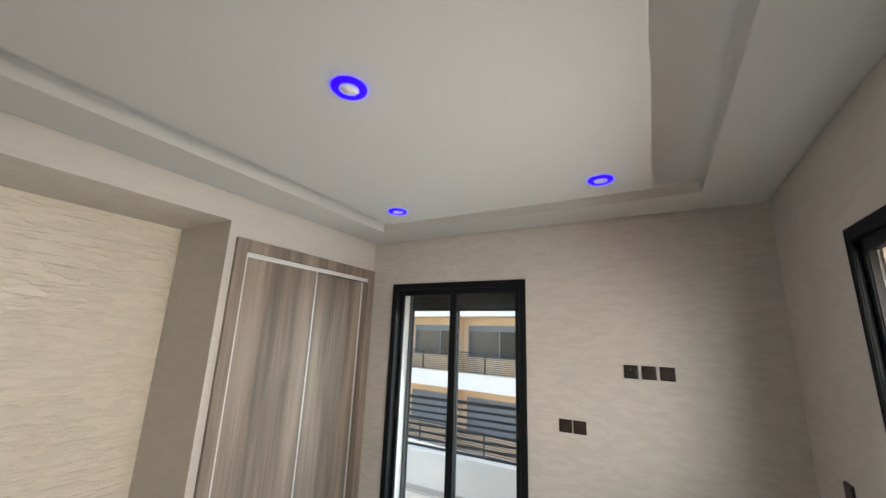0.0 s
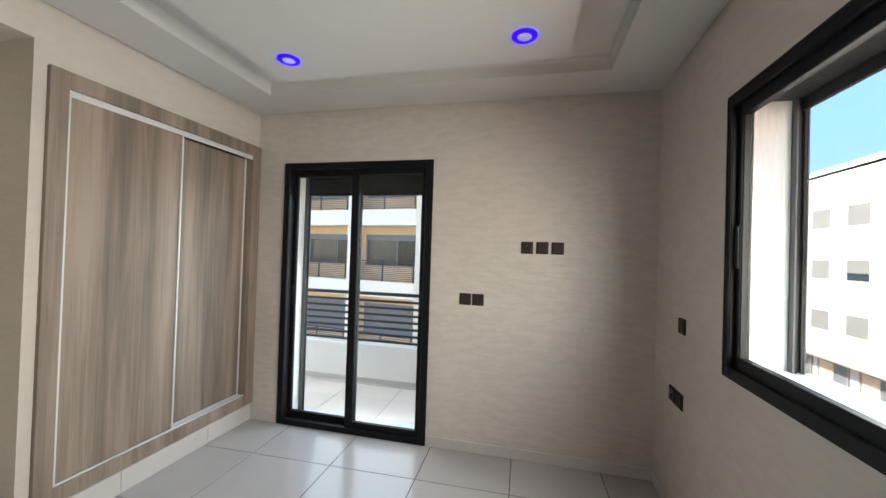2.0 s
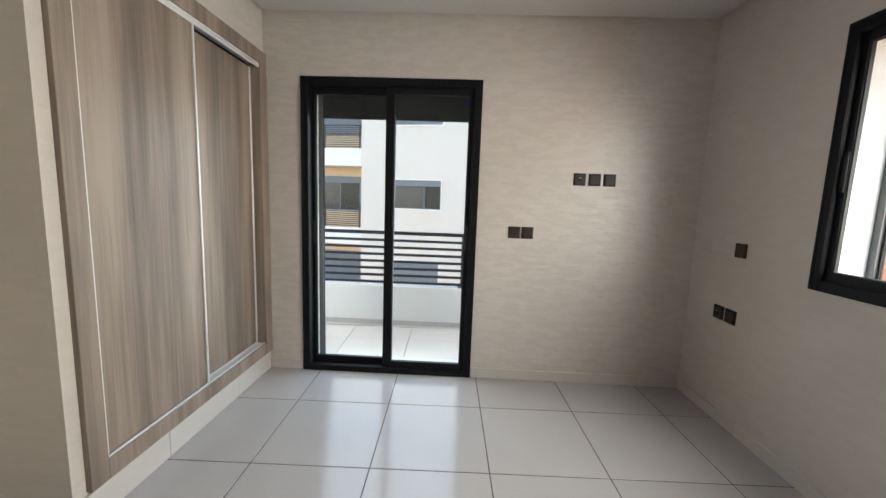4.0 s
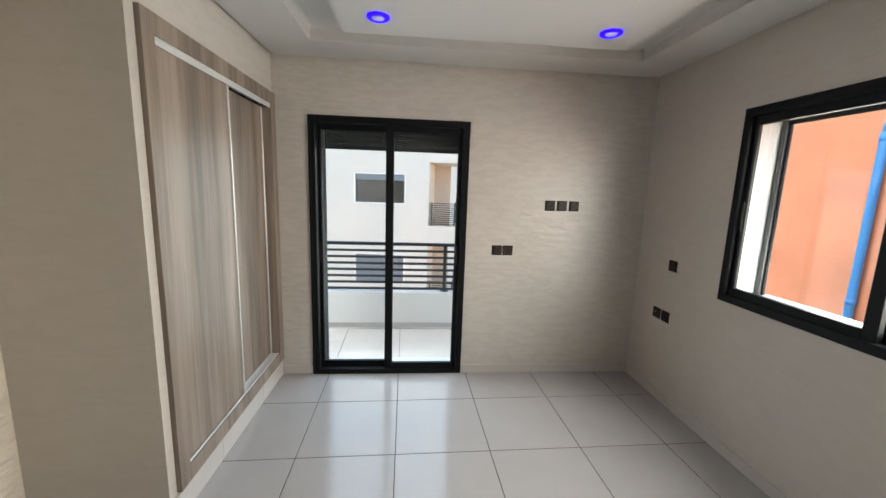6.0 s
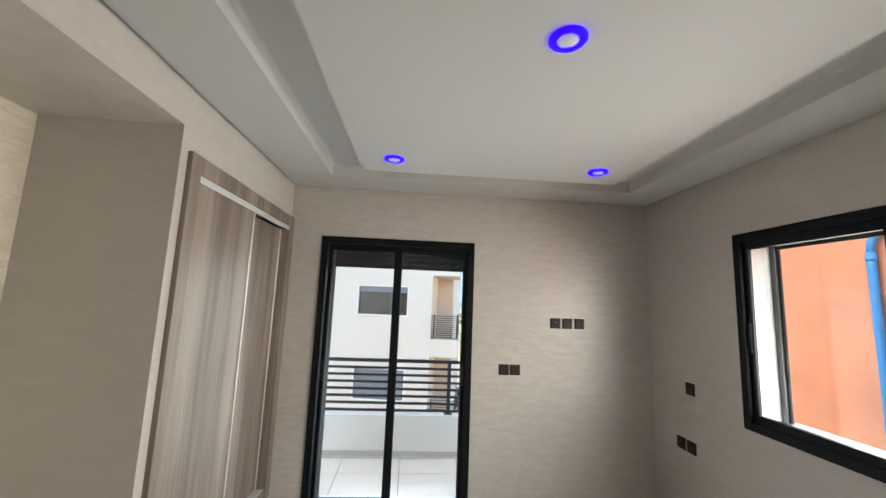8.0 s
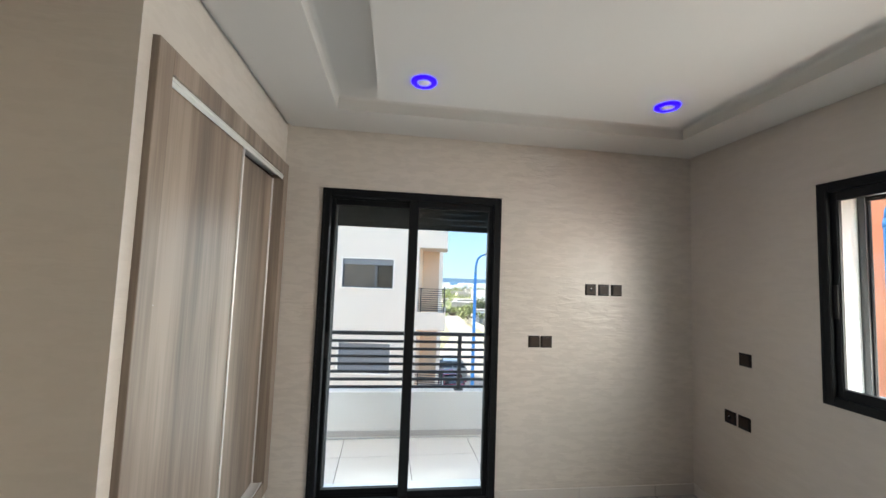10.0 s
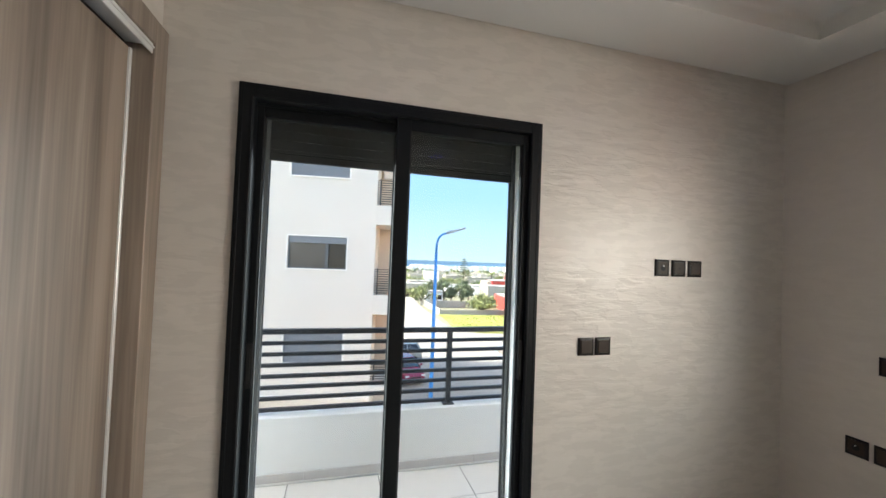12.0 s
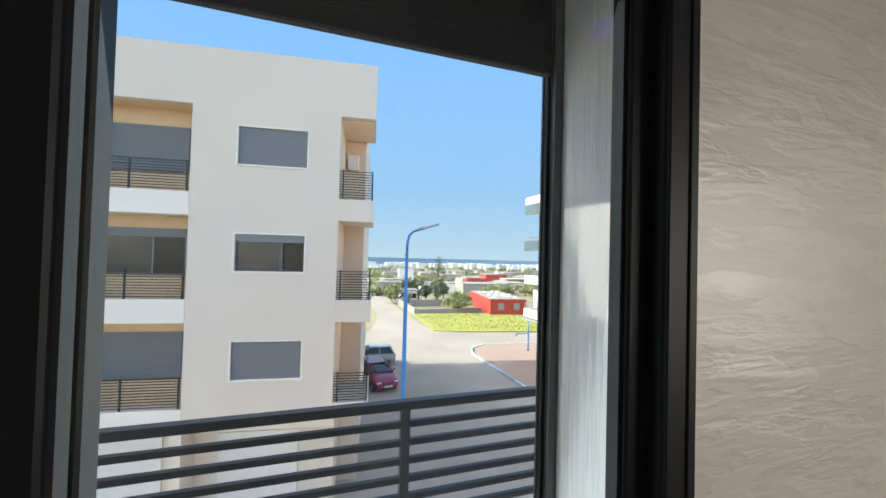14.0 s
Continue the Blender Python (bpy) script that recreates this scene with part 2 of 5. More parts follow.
M_KERB = mat("painted_kerb", (0.42, 0.50, 0.56), 0.85, vary=0.2, scale=1.5, fine=15, bump=0.2, rnd=0.2)
M_LEAF = mat("foliage", (0.24, 0.26, 0.11), 0.8, vary=0.3, scale=1.0, fine=8, bump=0.0, island=0.4)
M_LEAF_DARK = mat("foliage_dark", (0.16, 0.185, 0.10), 0.8, vary=0.3, scale=1.0, fine=8, bump=0.0, island=0.4)
M_BARK = mat("bark", (0.12, 0.085, 0.06), 0.9, vary=0.3, scale=6, bump=0.4)
M_RED = mat("red_paint", (0.44, 0.06, 0.045), 0.8, vary=0.12, scale=0.8, fine=8, bump=0.1)
M_CONC = mat("concrete", (0.34, 0.32, 0.28), 0.9, vary=0.18, scale=0.8, fine=8, bump=0.3)
M_WHITE = mat("white_render", (0.76, 0.74, 0.70), 0.9, vary=0.06, scale=0.7, fine=6, bump=0.1, island=0.12)
M_COTTAGE = mat("limewash", (0.44, 0.39, 0.32), 0.9, vary=0.1, scale=0.5, fine=5, bump=0.1, island=0.3)
M_BLUE = mat("blue_enamel", (0.05, 0.25, 0.60), 0.4, vary=0.08, scale=4, bump=0.02)
M_ORANGE = mat("orange_render", (0.56, 0.225, 0.125), 0.85, vary=0.2, scale=0.9, fine=7, bump=0.2, dist=0.015, rnd=0.02)
M_CARRED = mat("burgundy_paint", (0.27, 0.025, 0.06), 0.25, vary=0.04, bump=0.0, coat=0.6)
M_CARGREY = mat("grey_green_paint", (0.36, 0.37, 0.35), 0.28, vary=0.04, bump=0.0, coat=0.6)
M_TYRE = mat("tyre_rubber", (0.015, 0.015, 0.015), 0.8, vary=0.2, bump=0.0)
M_RIM = mat("wheel_rim", (0.45, 0.45, 0.46), 0.35, metal=0.8, vary=0.1, bump=0.0)
M_CARGLASS = mat("car_glass", (0.02, 0.025, 0.03), 0.08, vary=0.1, bump=0.0, spec=0.7)
M_LENS = mat("lamp_lens", (0.75, 0.75, 0.72), 0.15, vary=0.05, bump=0.0)
M_SEA = mat("sea", (0.05, 0.14, 0.22), 0.35, vary=0.12, scale=0.004, fine=0.05, bump=0.05)
M_PALESHUTTER = mat("pale_shutter", (0.20, 0.19, 0.18), 0.6, vary=0.06, scale=4, bump=0.05)
M_TEAL = mat("balcony_teal", (0.09, 0.14, 0.155), 0.7, vary=0.06, bump=0.02)
M_LAMPGREY = mat("lamp_housing", (0.38, 0.40, 0.42), 0.4, metal=0.4, vary=0.06, bump=0.0)


# ---------------- mesh helpers ----------------
def box(bm, x0, x1, y0, y1, z0, z1, bevel=0.0):
    b = bmesh.new() if bevel else bm
    v = [b.verts.new(p) for p in ((x0, y0, z0), (x1, y0, z0), (x1, y1, z0), (x0, y1, z0), (x0, y0, z1), (x1, y0, z1), (x1, y1, z1), (x0, y1, z1))]
    for f in ((0, 3, 2, 1), (4, 5, 6, 7), (0, 1, 5, 4), (1, 2, 6, 5), (2, 3, 7, 6), (3, 0, 4, 7)):
        b.faces.new([v[i] for i in f])
    if bevel:
        bmesh.ops.bevel(b, geom=list(b.edges), offset=bevel, segments=1, affect="EDGES")
        join(bm, b)
    return bm


def join(bm, other):
    me = bpy.data.meshes.new("tmp")
    other.to_mesh(me)
    other.free()
    bm.from_mesh(me)
    bpy.data.meshes.remove(me)


def boxes(*dims, bevel=0.0):
    bm = bmesh.new()
    for d in dims:
        box(bm, *d, bevel=bevel)
    return bm


def ring(n, r, z, cx=0.0, cy=0.0):
    return [(cx + r * math.cos(2 * math.pi * i / n), cy + r * math.sin(2 * math.pi * i / n), z) for i in range(n)]


def lathe(bm, profile, n=24, cx=0.0, cy=0.0, m=None, close=True):
    """Rows of (radius, height) swept round an upright axis."""
    rows = []
    for r, z in profile:
        pts = ring(n, max(r, 1e-4), z, cx, cy)
        rows.append([bm.verts.new(m @ Vector(p) if m else p) for p in pts])
    for a, b in zip(rows, rows[1:]):
        for i in range(n):
            bm.faces.new((a[i], a[(i + 1) % n], b[(i + 1) % n], b[i]))
    if close:
        bm.faces.new(rows[0][::-1])
        bm.faces.new(rows[-1])
    return bm


def mesh_of(bm, material, name, smooth=False):
    me = bpy.data.meshes.new(name)
    bm.normal_update()
    bm.to_mesh(me)
    bm.free()
    me.materials.append(material)
    if smooth:
        for p in me.polygons:
            p.use_smooth = True
    return me


def part(name, bm, material, parent=None, label="", smooth=False):
    ob = new(name, mesh_of(bm, material, name, smooth))
    ob.parent = parent
    return tagged(ob, label)


def thing(name, m, label, category, group="", kind=""):
    ob = new(name)
    ob.matrix_world = m
    ob.empty_display_size = 0.1
    return tagged(ob, label, category, group, kind)


def structure(name, bm, material, label, category, smooth=False):
    return tagged(part(name, bm, material, None, "", smooth), label, category, "", "structure")


def tube(bm, pts, r, n=8):
    """A round bar along points."""
    rows = []
    for i, p in enumerate(pts):
        p = Vector(p)
        d = (Vector(pts[min(i + 1, len(pts) - 1)]) - Vector(pts[max(i - 1, 0)])).normalized()
        q = d.to_track_quat("Z", "Y").to_matrix()
        rad = r[i] if isinstance(r, (list, tuple)) else r
        rows.append([bm.verts.new(p + q @ Vector((rad * math.cos(2 * math.pi * k / n), rad * math.sin(2 * math.pi * k / n), 0))) for k in range(n)])
    for a, b in zip(rows, rows[1:]):
        for i in range(n):
            bm.faces.new((a[i], a[(i + 1) % n], b[(i + 1) % n], b[i]))
    bm.faces.new(rows[0][::-1])
    bm.faces.new(rows[-1])
    return bm


# ---------------- the room ----------------
XW, XE, YN, YS = -2.30, 0.838, 3.045, -1.0
TOP = 2.72
DX0, DX1, DZ = -2.005, -0.738, 2.155
WY0, WY1, WZ0, WZ1 = 0.535, 2.115, 1.005, 2.150

structure("wall_north", boxes((XW - 0.75, DX0, YN, YN + 0.29, -0.15, TOP), (DX1, XE + 0.27, YN, YN + 0.29, -0.15, TOP), (DX0, DX1, YN, YN + 0.29, DZ, TOP)),
          M_WALL, "beige pearl stucco wall with trowelled strokes and a balcony door", "wall")
structure("wall_east", boxes((XE, XE + 0.27, YS - 0.2, WY0, -0.15, TOP), (XE, XE + 0.27, WY1, YN, -0.15, TOP), (XE, XE + 0.27, WY0, WY1, -0.15, WZ0), (XE, XE + 0.27, WY0, WY1, WZ1, TOP)),
          M_PLAIN, "beige pearl stucco wall with a sliding window", "wall")
structure("wall_south", boxes((XW - 0.75, XE, YS - 0.2, YS, -0.15, TOP)), M_PLAIN, "plain beige stucco wall closing the room", "wall")
# the west side: a pier beside the wardrobe, a beam over the niche, the niche's back
structure("wall_west", boxes((XW - 0.62, XW, 1.533, 1.586, -0.15, TOP), (XW - 0.62, XW, 1.586, YN, 2.325, TOP), (XW - 0.62, XW, YS, 1.533, 2.427, TOP),
                             (XW - 0.62, XW, 1.586, YN, -0.15, 0.145), (XW - 0.75, XW - 0.62, 1.533, YN, -0.15, TOP)),
          M_PLAIN, "beige stucco wall with pier and beam round the wardrobe", "wall")
structure("wall_niche", boxes((XW - 0.75, XW - 0.62, YS, 1.533, -0.15, TOP)), M_NICHE, "niche wall in relief stucco with strong level strokes", "wall")

# ceiling: border soffit with a gap at the walls, trough and hanging centre panel
GAP, BX0, BX1, BY0, BY1 = 0.035, -1.902, 0.452, -0.62, 2.663
LIP = 2.682
c = bmesh.new()
box(c, XW + GAP, BX0, YS + GAP, YN - GAP, 2.60, LIP + 0.01)
box(c, BX1, XE - GAP, YS + GAP, YN - GAP, 2.60, LIP + 0.01)
box(c, BX0, BX1, BY1, YN - GAP, 2.60, LIP + 0.01)
box(c, BX0, BX1, YS + GAP, BY0, 2.60, LIP + 0.01)
box(c, -1.64, 0.195, -0.39, 2.43, 2.575, LIP + 0.002)
box(c, XW, XE, YS, YN, LIP, TOP + 0.1)
# hollow fillet between the lip and the trough
R = 0.022
rows = []
for k in range(6):
    a = 0.5 * math.pi * k / 5
    o, z = 0.001 + R * (1 - math.cos(a)), LIP - R * (1 - math.sin(a))
    rows.append([c.verts.new(p) for p in ((BX0 + o, BY0 + o, z), (BX1 - o, BY0 + o, z), (BX1 - o, BY1 - o, z), (BX0 + o, BY1 - o, z))])
for a, b in zip(rows, rows[1:]):
    for i in range(4):
        c.faces.new((a[i], a[(i + 1) % 4], b[(i + 1) % 4], b[i]))
for d in ((XW, XW + GAP, YS, YN), (XE - GAP, XE, YS, YN), (XW + GAP, XE - GAP, YN - GAP, YN), (XW + GAP, XE - GAP, YS, YS + GAP)):
    box(c, *d, 2.622, LIP + 0.01)
structure("ceiling", c, M_CEIL, "white plaster tray ceiling with border, trough and hanging panel", "ceiling")


# ---------------- door and window joinery ----------------
def sliding(name, m, width, height, split, label, category, sill, handle_z, first_inside=False):
    """A sliding frame in a wall: local x along the wall, y outwards, z up. One of the two leaves runs on the room's side."""
    t = thing(name, m, label, category, "", "structure")
    f = 0.056
    ja, jb = (0.05, 0.10) if first_inside else (0.10, 0.05)
    part("frame", boxes((0, f, -0.008, ja, 0, height), (width - f, width, -0.008, jb, 0, height),
                        (0, 0.016, ja - 0.01, 0.0995, 0.001, height - 0.001), (width - 0.016, width, jb - 0.01, 0.0995, 0.001, height - 0.001), (f, width - f, -0.008, 0.10, height - f, height),
                        (f, width - f, -0.008, 0.10, 0, sill), bevel=0.0025), M_FRAME, t, "anthracite aluminium outer frame")
    part("bead", boxes((f - 0.010, f - 0.003, -0.012, -0.006, sill, height - f + 0.006), (width - f + 0.003, width - f + 0.010, -0.012, -0.006, sill, height - f + 0.006),
                       (f - 0.003, width - f + 0.003, -0.012, -0.006, height - f + 0.003, height - f + 0.010), (0.010, 0.018, -0.0105, -0.006, 0.012, height - 0.012),
                       (width - 0.018, width - 0.010, -0.0105, -0.006, 0.012, height - 0.012), (0.018, width - 0.018, -0.0105, -0.006, height - 0.018, height - 0.010), bevel=0.0015), M_FRAME, t)
    part("track", boxes((f, width - f, 0.045, 0.050, sill, sill + 0.012), (f, width - f, 0.088, 0.093, sill, sill + 0.012),
                        (f, width - f, 0.045, 0.05, height - f - 0.012, height - f)), M_FRAME, t)
    ya, yb = (0.012, 0.062) if first_inside else (0.062, 0.012)
    for leaf, x0, x1, y0, s0, s1 in (("sliding_leaf", f - 0.004, split + 0.062, ya, 0.030, 0.058), ("sliding_leaf", split, width - f + 0.004, yb, 0.062, 0.035)):
        z0, z1 = sill - 0.004, height - f + 0.004
        lf = part(leaf, boxes((x0, x0 + s0, y0, y0 + 0.034, z0, z1), (x1 - s1, x1, y0, y0 + 0.034, z0, z1),
                              (x0 + s0, x1 - s1, y0, y0 + 0.034, z1 - 0.052, z1), (x0 + s0, x1 - s1, y0, y0 + 0.034, z0, z0 + 0.052), bevel=0.003), M_FRAME, t)
        part("seal", boxes((x0 + s0, x0 + s0 + 0.005, y0 + 0.008, y0 + 0.026, z0 + 0.052, z1 - 0.052), (x1 - s1 - 0.005, x1 - s1, y0 + 0.008, y0 + 0.026, z0 + 0.052, z1 - 0.052)), M_SEAL, lf)
        g = part("pane", boxes((x0 + s0, x1 - s1, y0 + 0.0165, y0 + 0.0175, z0 + 0.052, z1 - 0.052)), M_GLASS, lf, "clear glass pane")
        g.visible_shadow = False
        hx = x0 + 0.016 if y0 == ya else x1 - 0.021
        pr = 0.007 if y0 < 0.03 else 0.001
        part("handle", boxes((hx - 0.011, hx + 0.011, y0 - pr, y0 + 0.002, handle_z - 0.09, handle_z + 0.09), (hx - 0.005, hx + 0.005, y0 - pr - 0.0015, y0 - pr + 0.001, handle_z - 0.07, handle_z + 0.07), bevel=0.003), M_SEAL, lf, "black recessed pull handle")
    return t


sliding("door_1", pose(-2.031, 3.037, 0.0), 1.297, 2.185, 0.614, "anthracite aluminium sliding balcony door with two glazed leaves", "door", 0.046, 1.075)
sliding("window_1", pose(0.838 - 0.002, 2.138, 0.980, 0, 0, -90), 1.636, 1.202, 0.778, "anthracite aluminium sliding window with two glazed leaves", "window", 0.050, 0.55, True)


def roller(name, m, width, drop, top, soffit, label, slots=True):
    """A rolled-up roller shutter: box, hanging slats, guide rails, in local x along the wall."""
    t = thing(name, m, label, "roller shutter")
    z = top
    k = 0
    while z > drop + 0.005:
        h = min(0.043, z - drop)
        part("slat", boxes((0.03, width - 0.03, -0.005, 0.005, z - h + 0.001, z), bevel=0.0008), M_SHUTTER, t)
        if k and slots:
            sb = bmesh.new()
            x = 0.03
            while x < width - 0.03:
                box(sb, x, min(x + 0.030, width - 0.03), -0.003, 0.003, z - 0.0002, z + 0.0040)
                x += 0.048
            part("joint_strip", sb, M_SHUTTER, t)
        z -= 0.0442 if slots else 0.043
        k += 1
    part("casing", boxes((0.016, width - 0.016, -0.130, -0.008, soffit - 0.008, soffit - 0.002), bevel=0.001), M_SHUTTER, t, "dark casing board over the rolled slats")
    part("bottom_bar", boxes((0.03, width - 0.03, -0.009, 0.009, drop - 0.035, drop), bevel=0.003), M_SHUTTER, t)
    return t


def guide(name, m, height, label, w=0.034):
    t = thing(name, m, label, "guide rail")
    part("channel", boxes((0, 0.006, 0, 0.045, 0, height), (0.006, w, 0, 0.006, 0, height), (0.006, w, 0.039, 0.045, 0, height), bevel=0.001), M_GUIDE, t)
    part("brush_strip", boxes((w - 0.006, w - 0.003, 0.006, 0.016, 0, height), (w - 0.006, w - 0.003, 0.029, 0.039, 0, height)), M_SEAL, t)
    return t


# plaster lining of the openings
lin = bmesh.new()
box(lin, DX0 - 0.001, DX0 + 0.014, YN + 0.075, YN + 0.291, -0.02, DZ)
box(lin, DX1 - 0.014, DX1 + 0.001, YN + 0.075, YN + 0.291, -0.02, DZ)
structure("trim_door_reveal", lin, M_PLASTER, "rough white plaster reveal beside the balcony door", "reveal")
lin = bmesh.new()
box(lin, XE + 0.075, XE + 0.271, WY1 - 0.014, WY1 + 0.001, WZ0, WZ1)
box(lin, XE + 0.075, XE + 0.271, WY0 - 0.001, WY0 + 0.014, WZ0, WZ1)
structure("trim_window_reveal", lin, M_PLASTER, "rough white plaster reveal beside the window", "reveal")
structure("trim_window_sill", boxes((XE + 0.092, XE + 0.31, WY0 + 0.014, WY1 - 0.014, WZ0 - 0.01, WZ0 + 0.022), bevel=0.003), M_SILL, "pale bluish marble outer window sill", "sill")
structure("trim_threshold", boxes((DX0, DX1, YN + 0.09, YN + 0.30, -0.03, 0.004), bevel=0.003), M_SILL, "pale stone threshold under the balcony door", "threshold")

roller("roller_shutter", pose(DX0, 3.295, 0), DX1 - DX0, 1.985, DZ + 0.02, DZ, "dark grey slatted roller shutter, rolled up above the door")
roller("roller_shutter", pose(XE + 0.235, WY1, 0, 0, 0, -90), WY1 - WY0, 2.125, WZ1, WZ1, "dark grey slatted roller shutter, rolled up above the window")
guide("shutter_guide", pose(DX0 + 0.014, 3.274, 0.004), DZ - 0.004, "grey aluminium shutter guide rail beside the door")
guide("shutter_guide", pose(DX1 - 0.014, 3.319, 0.004, 0, 0, 180), DZ - 0.004, "grey aluminium shutter guide rail beside the door", 0.018)
guide("shutter_guide", pose(XE + 0.208, WY1 - 0.014, WZ0 + 0.022, 0, 0, -90), WZ1 - WZ0 - 0.022, "grey aluminium shutter guide rail beside the window")
guide("shutter_guide", pose(XE + 0.263, WY0 + 0.014, WZ0 + 0.022, 0, 0, 90), WZ1 - WZ0 - 0.022, "grey aluminium shutter guide rail beside the window")


# ---------------- wardrobe ----------------
wd = thing("wardrobe", pose(XW, 1.586, 0.145), "built-in wardrobe of grey-brown wood laminate with two sliding doors", "wardrobe")
WL, WH = YN - 1.586, 2.18
OY0, OY1, OZ0, OZ1 = 0.080, 1.364, 0.085, 2.092
part("face_frame", boxes((-0.075, 0.024, 0, OY0, 0, WH), (-0.075, 0.024, OY1, WL - 0.002, 0, WH), (-0.075, 0.024, OY0, OY1, OZ1, WH), (-0.075, 0.024, OY0, OY1, 0, OZ0), bevel=0.002), M_WOOD, wd, "wood laminate surround")
part("carcass", boxes((-0.60, -0.07, 0.002, 0.02, 0, WH), (-0.60, -0.07, WL - 0.02, WL - 0.002, 0, WH), (-0.60, -0.58, 0.02, WL - 0.02, 0, WH), (-0.58, -0.07, 0.02, WL - 0.02, WH - 0.02, WH), (-0.58, -0.07, 0.02, WL - 0.02, 0, 0.02)), M_WOOD, wd)
part("top_track", boxes((0.012, 0.018, OY0 + 0.001, OY1 - 0.001, OZ1 - 0.036, OZ1 - 0.001), (0.016, 0.023, OY0 + 0.001, OY1 - 0.001, OZ1 - 0.018, OZ1 - 0.011), (-0.065, 0.012, OY0 + 0.001, OY1 - 0.001, OZ1 - 0.008, OZ1 - 0.001), bevel=0.0015), M_ALU, wd, "aluminium top track")
part("bottom_track", boxes((-0.065, 0.012, OY0 + 0.001, OY1 - 0.001, OZ0 - 0.002, OZ0 + 0.004), (0.008, 0.012, OY0 + 0.001, OY1 - 0.001, OZ0 + 0.003, OZ0 + 0.010), (-0.046, -0.041, OY0 + 0.001, OY1 - 0.001, OZ0 + 0.003, OZ0 + 0.010), bevel=0.0012), M_ALU, wd, "aluminium bottom track")
for y0, y1, x in ((OY0 + 0.002, 0.732, 0.006), (0.706, OY1 - 0.002, -0.048)):
    dr = part("sliding_door", boxes((x - 0.017, x, y0 + 0.012, y1 - 0.012, OZ0 + 0.012, OZ1 - 0.03), bevel=0.001), M_WOOD, wd)
    part("edge_profile", boxes((x - 0.02, x + 0.007, y0, y0 + 0.013, OZ0 + 0.010, OZ1 - 0.03), bevel=0.002), M_ALU, dr, "slim aluminium edge profile")
    part("edge_profile", boxes((x - 0.02, x + 0.007, y1 - 0.013, y1, OZ0 + 0.010, OZ1 - 0.03), bevel=0.002), M_ALU, dr, "slim aluminium edge profile")


rnd_f = random.Random(5)
for y, z in ((0.725, 1.70), (0.724, 0.30), (0.089, 1.30), (0.728, 1.72)):
    bm = bmesh.new()
    for i in range(9):
        o = Vector((0.006 + rnd_f.uniform(0, 0.006), y + rnd_f.uniform(-0.007, 0.007), z + rnd_f.uniform(-0.02, 0.02)))
        q = Euler((rnd_f.uniform(0, 6), rnd_f.uniform(0, 6), rnd_f.uniform(0, 6))).to_matrix()
        l = rnd_f.uniform(0.004, 0.010)
        v = [bm.verts.new(o + q @ Vector(p)) for p in ((-l, -l * 0.4, 0), (l, -l * 0.3, 0.001), (l * 0.7, l * 0.5, 0.002), (-l * 0.6, l * 0.4, -0.001))]
        bm.faces.new(v)
    part("film_scrap", bm, M_ALU, wd, "torn scrap of protective film")


# ---------------- switches and sockets ----------------
def wall_plate(name, m, face, label, group):
    """A square plate, local x along the wall, y out of it, z up, with its centre at the origin."""
    t = thing(name, m, label, "socket" if face != "switch" else "switch", group)
    h = 0.0430
    bm = bmesh.new()
    rows = []
    for s, y in ((h, 0.0), (h, 0.005), (h - 0.004, 0.010), (h - 0.010, 0.0115), (h - 0.011, 0.009)):
        rows.append([bm.verts.new((sx * s, y, sz * s)) for sx, sz in ((-1, -1), (1, -1), (1, 1), (-1, 1))])
    for a, b in zip(rows, rows[1:]):
        for i in range(4):
            bm.faces.new((a[i], a[(i + 1) % 4], b[(i + 1) % 4], b[i]))
    bm.faces.new(rows[-1])
    bm.faces.new(rows[0][::-1])
    part("frame", bm, M_PLATE, t, "glossy dark bronze frame")
    k = h - 0.0125
    if face == "switch":
        part("rocker", boxes((-k, k, 0.009, 0.0125, -k, k), bevel=0.0015), M_PLATE_IN, t)
    elif face == "power":
        part("insert", boxes((-k, k, 0.008, 0.0105, -k, k), bevel=0.001), M_PLATE_IN, t)
        part("well", lathe(bmesh.new(), ((0.0145, 0), (0.0145, 0.0016)), 20, m=pose(0, 0.0101, 0, -90)), M_HOLE, t, "round black socket well")
        part("earth_pin", lathe(bmesh.new(), ((0.0025, 0), (0.0025, 0.008)), 8, m=pose(0, 0.0105, 0.010, -90)), M_ALU, t)
    else:
        part("insert", boxes((-k, k, 0.008, 0.0115, -k, k), bevel=0.001), M_PLATE_IN, t)
        part("jack", boxes((-0.0035, 0.0035, 0.0112, 0.0120, -0.0035, 0.0035), bevel=0.0005), M_HOLE, t)
    return t


NW = YN - 0.0005
for x, z, face, lab, grp in ((-0.017, 1.527, "power", "dark bronze power socket on the stucco wall", "row of three plates"), (0.089, 1.527, "data", "dark bronze aerial socket on the stucco wall", "row of three plates"),
                             (0.195, 1.527, "blank", "dark bronze data plate on the stucco wall", "row of three plates"), (-0.459, 1.131, "switch", "dark bronze switch beside the balcony door", "pair of switches"),
                             (-0.363, 1.131, "switch", "dark bronze switch beside the balcony door", "pair of switches")):
    wall_plate("wall_switch" if face == "switch" else "wall_socket", pose(x, NW, z, 0, 0, 180), "switch" if face == "blank" else face, lab, grp)
for y, z, face, lab, grp in ((2.593, 1.105, "switch", "dark bronze switch near the window", ""), (2.712, 0.691, "power", "dark bronze power socket low on the wall", "pair of low plates"),
                             (2.607, 0.691, "switch", "dark bronze plate low on the wall", "pair of low plates")):
    wall_plate("wall_switch" if face == "switch" else "wall_socket", pose(XE - 0.0005, y, z, 0, 0, 90), face, lab, grp)


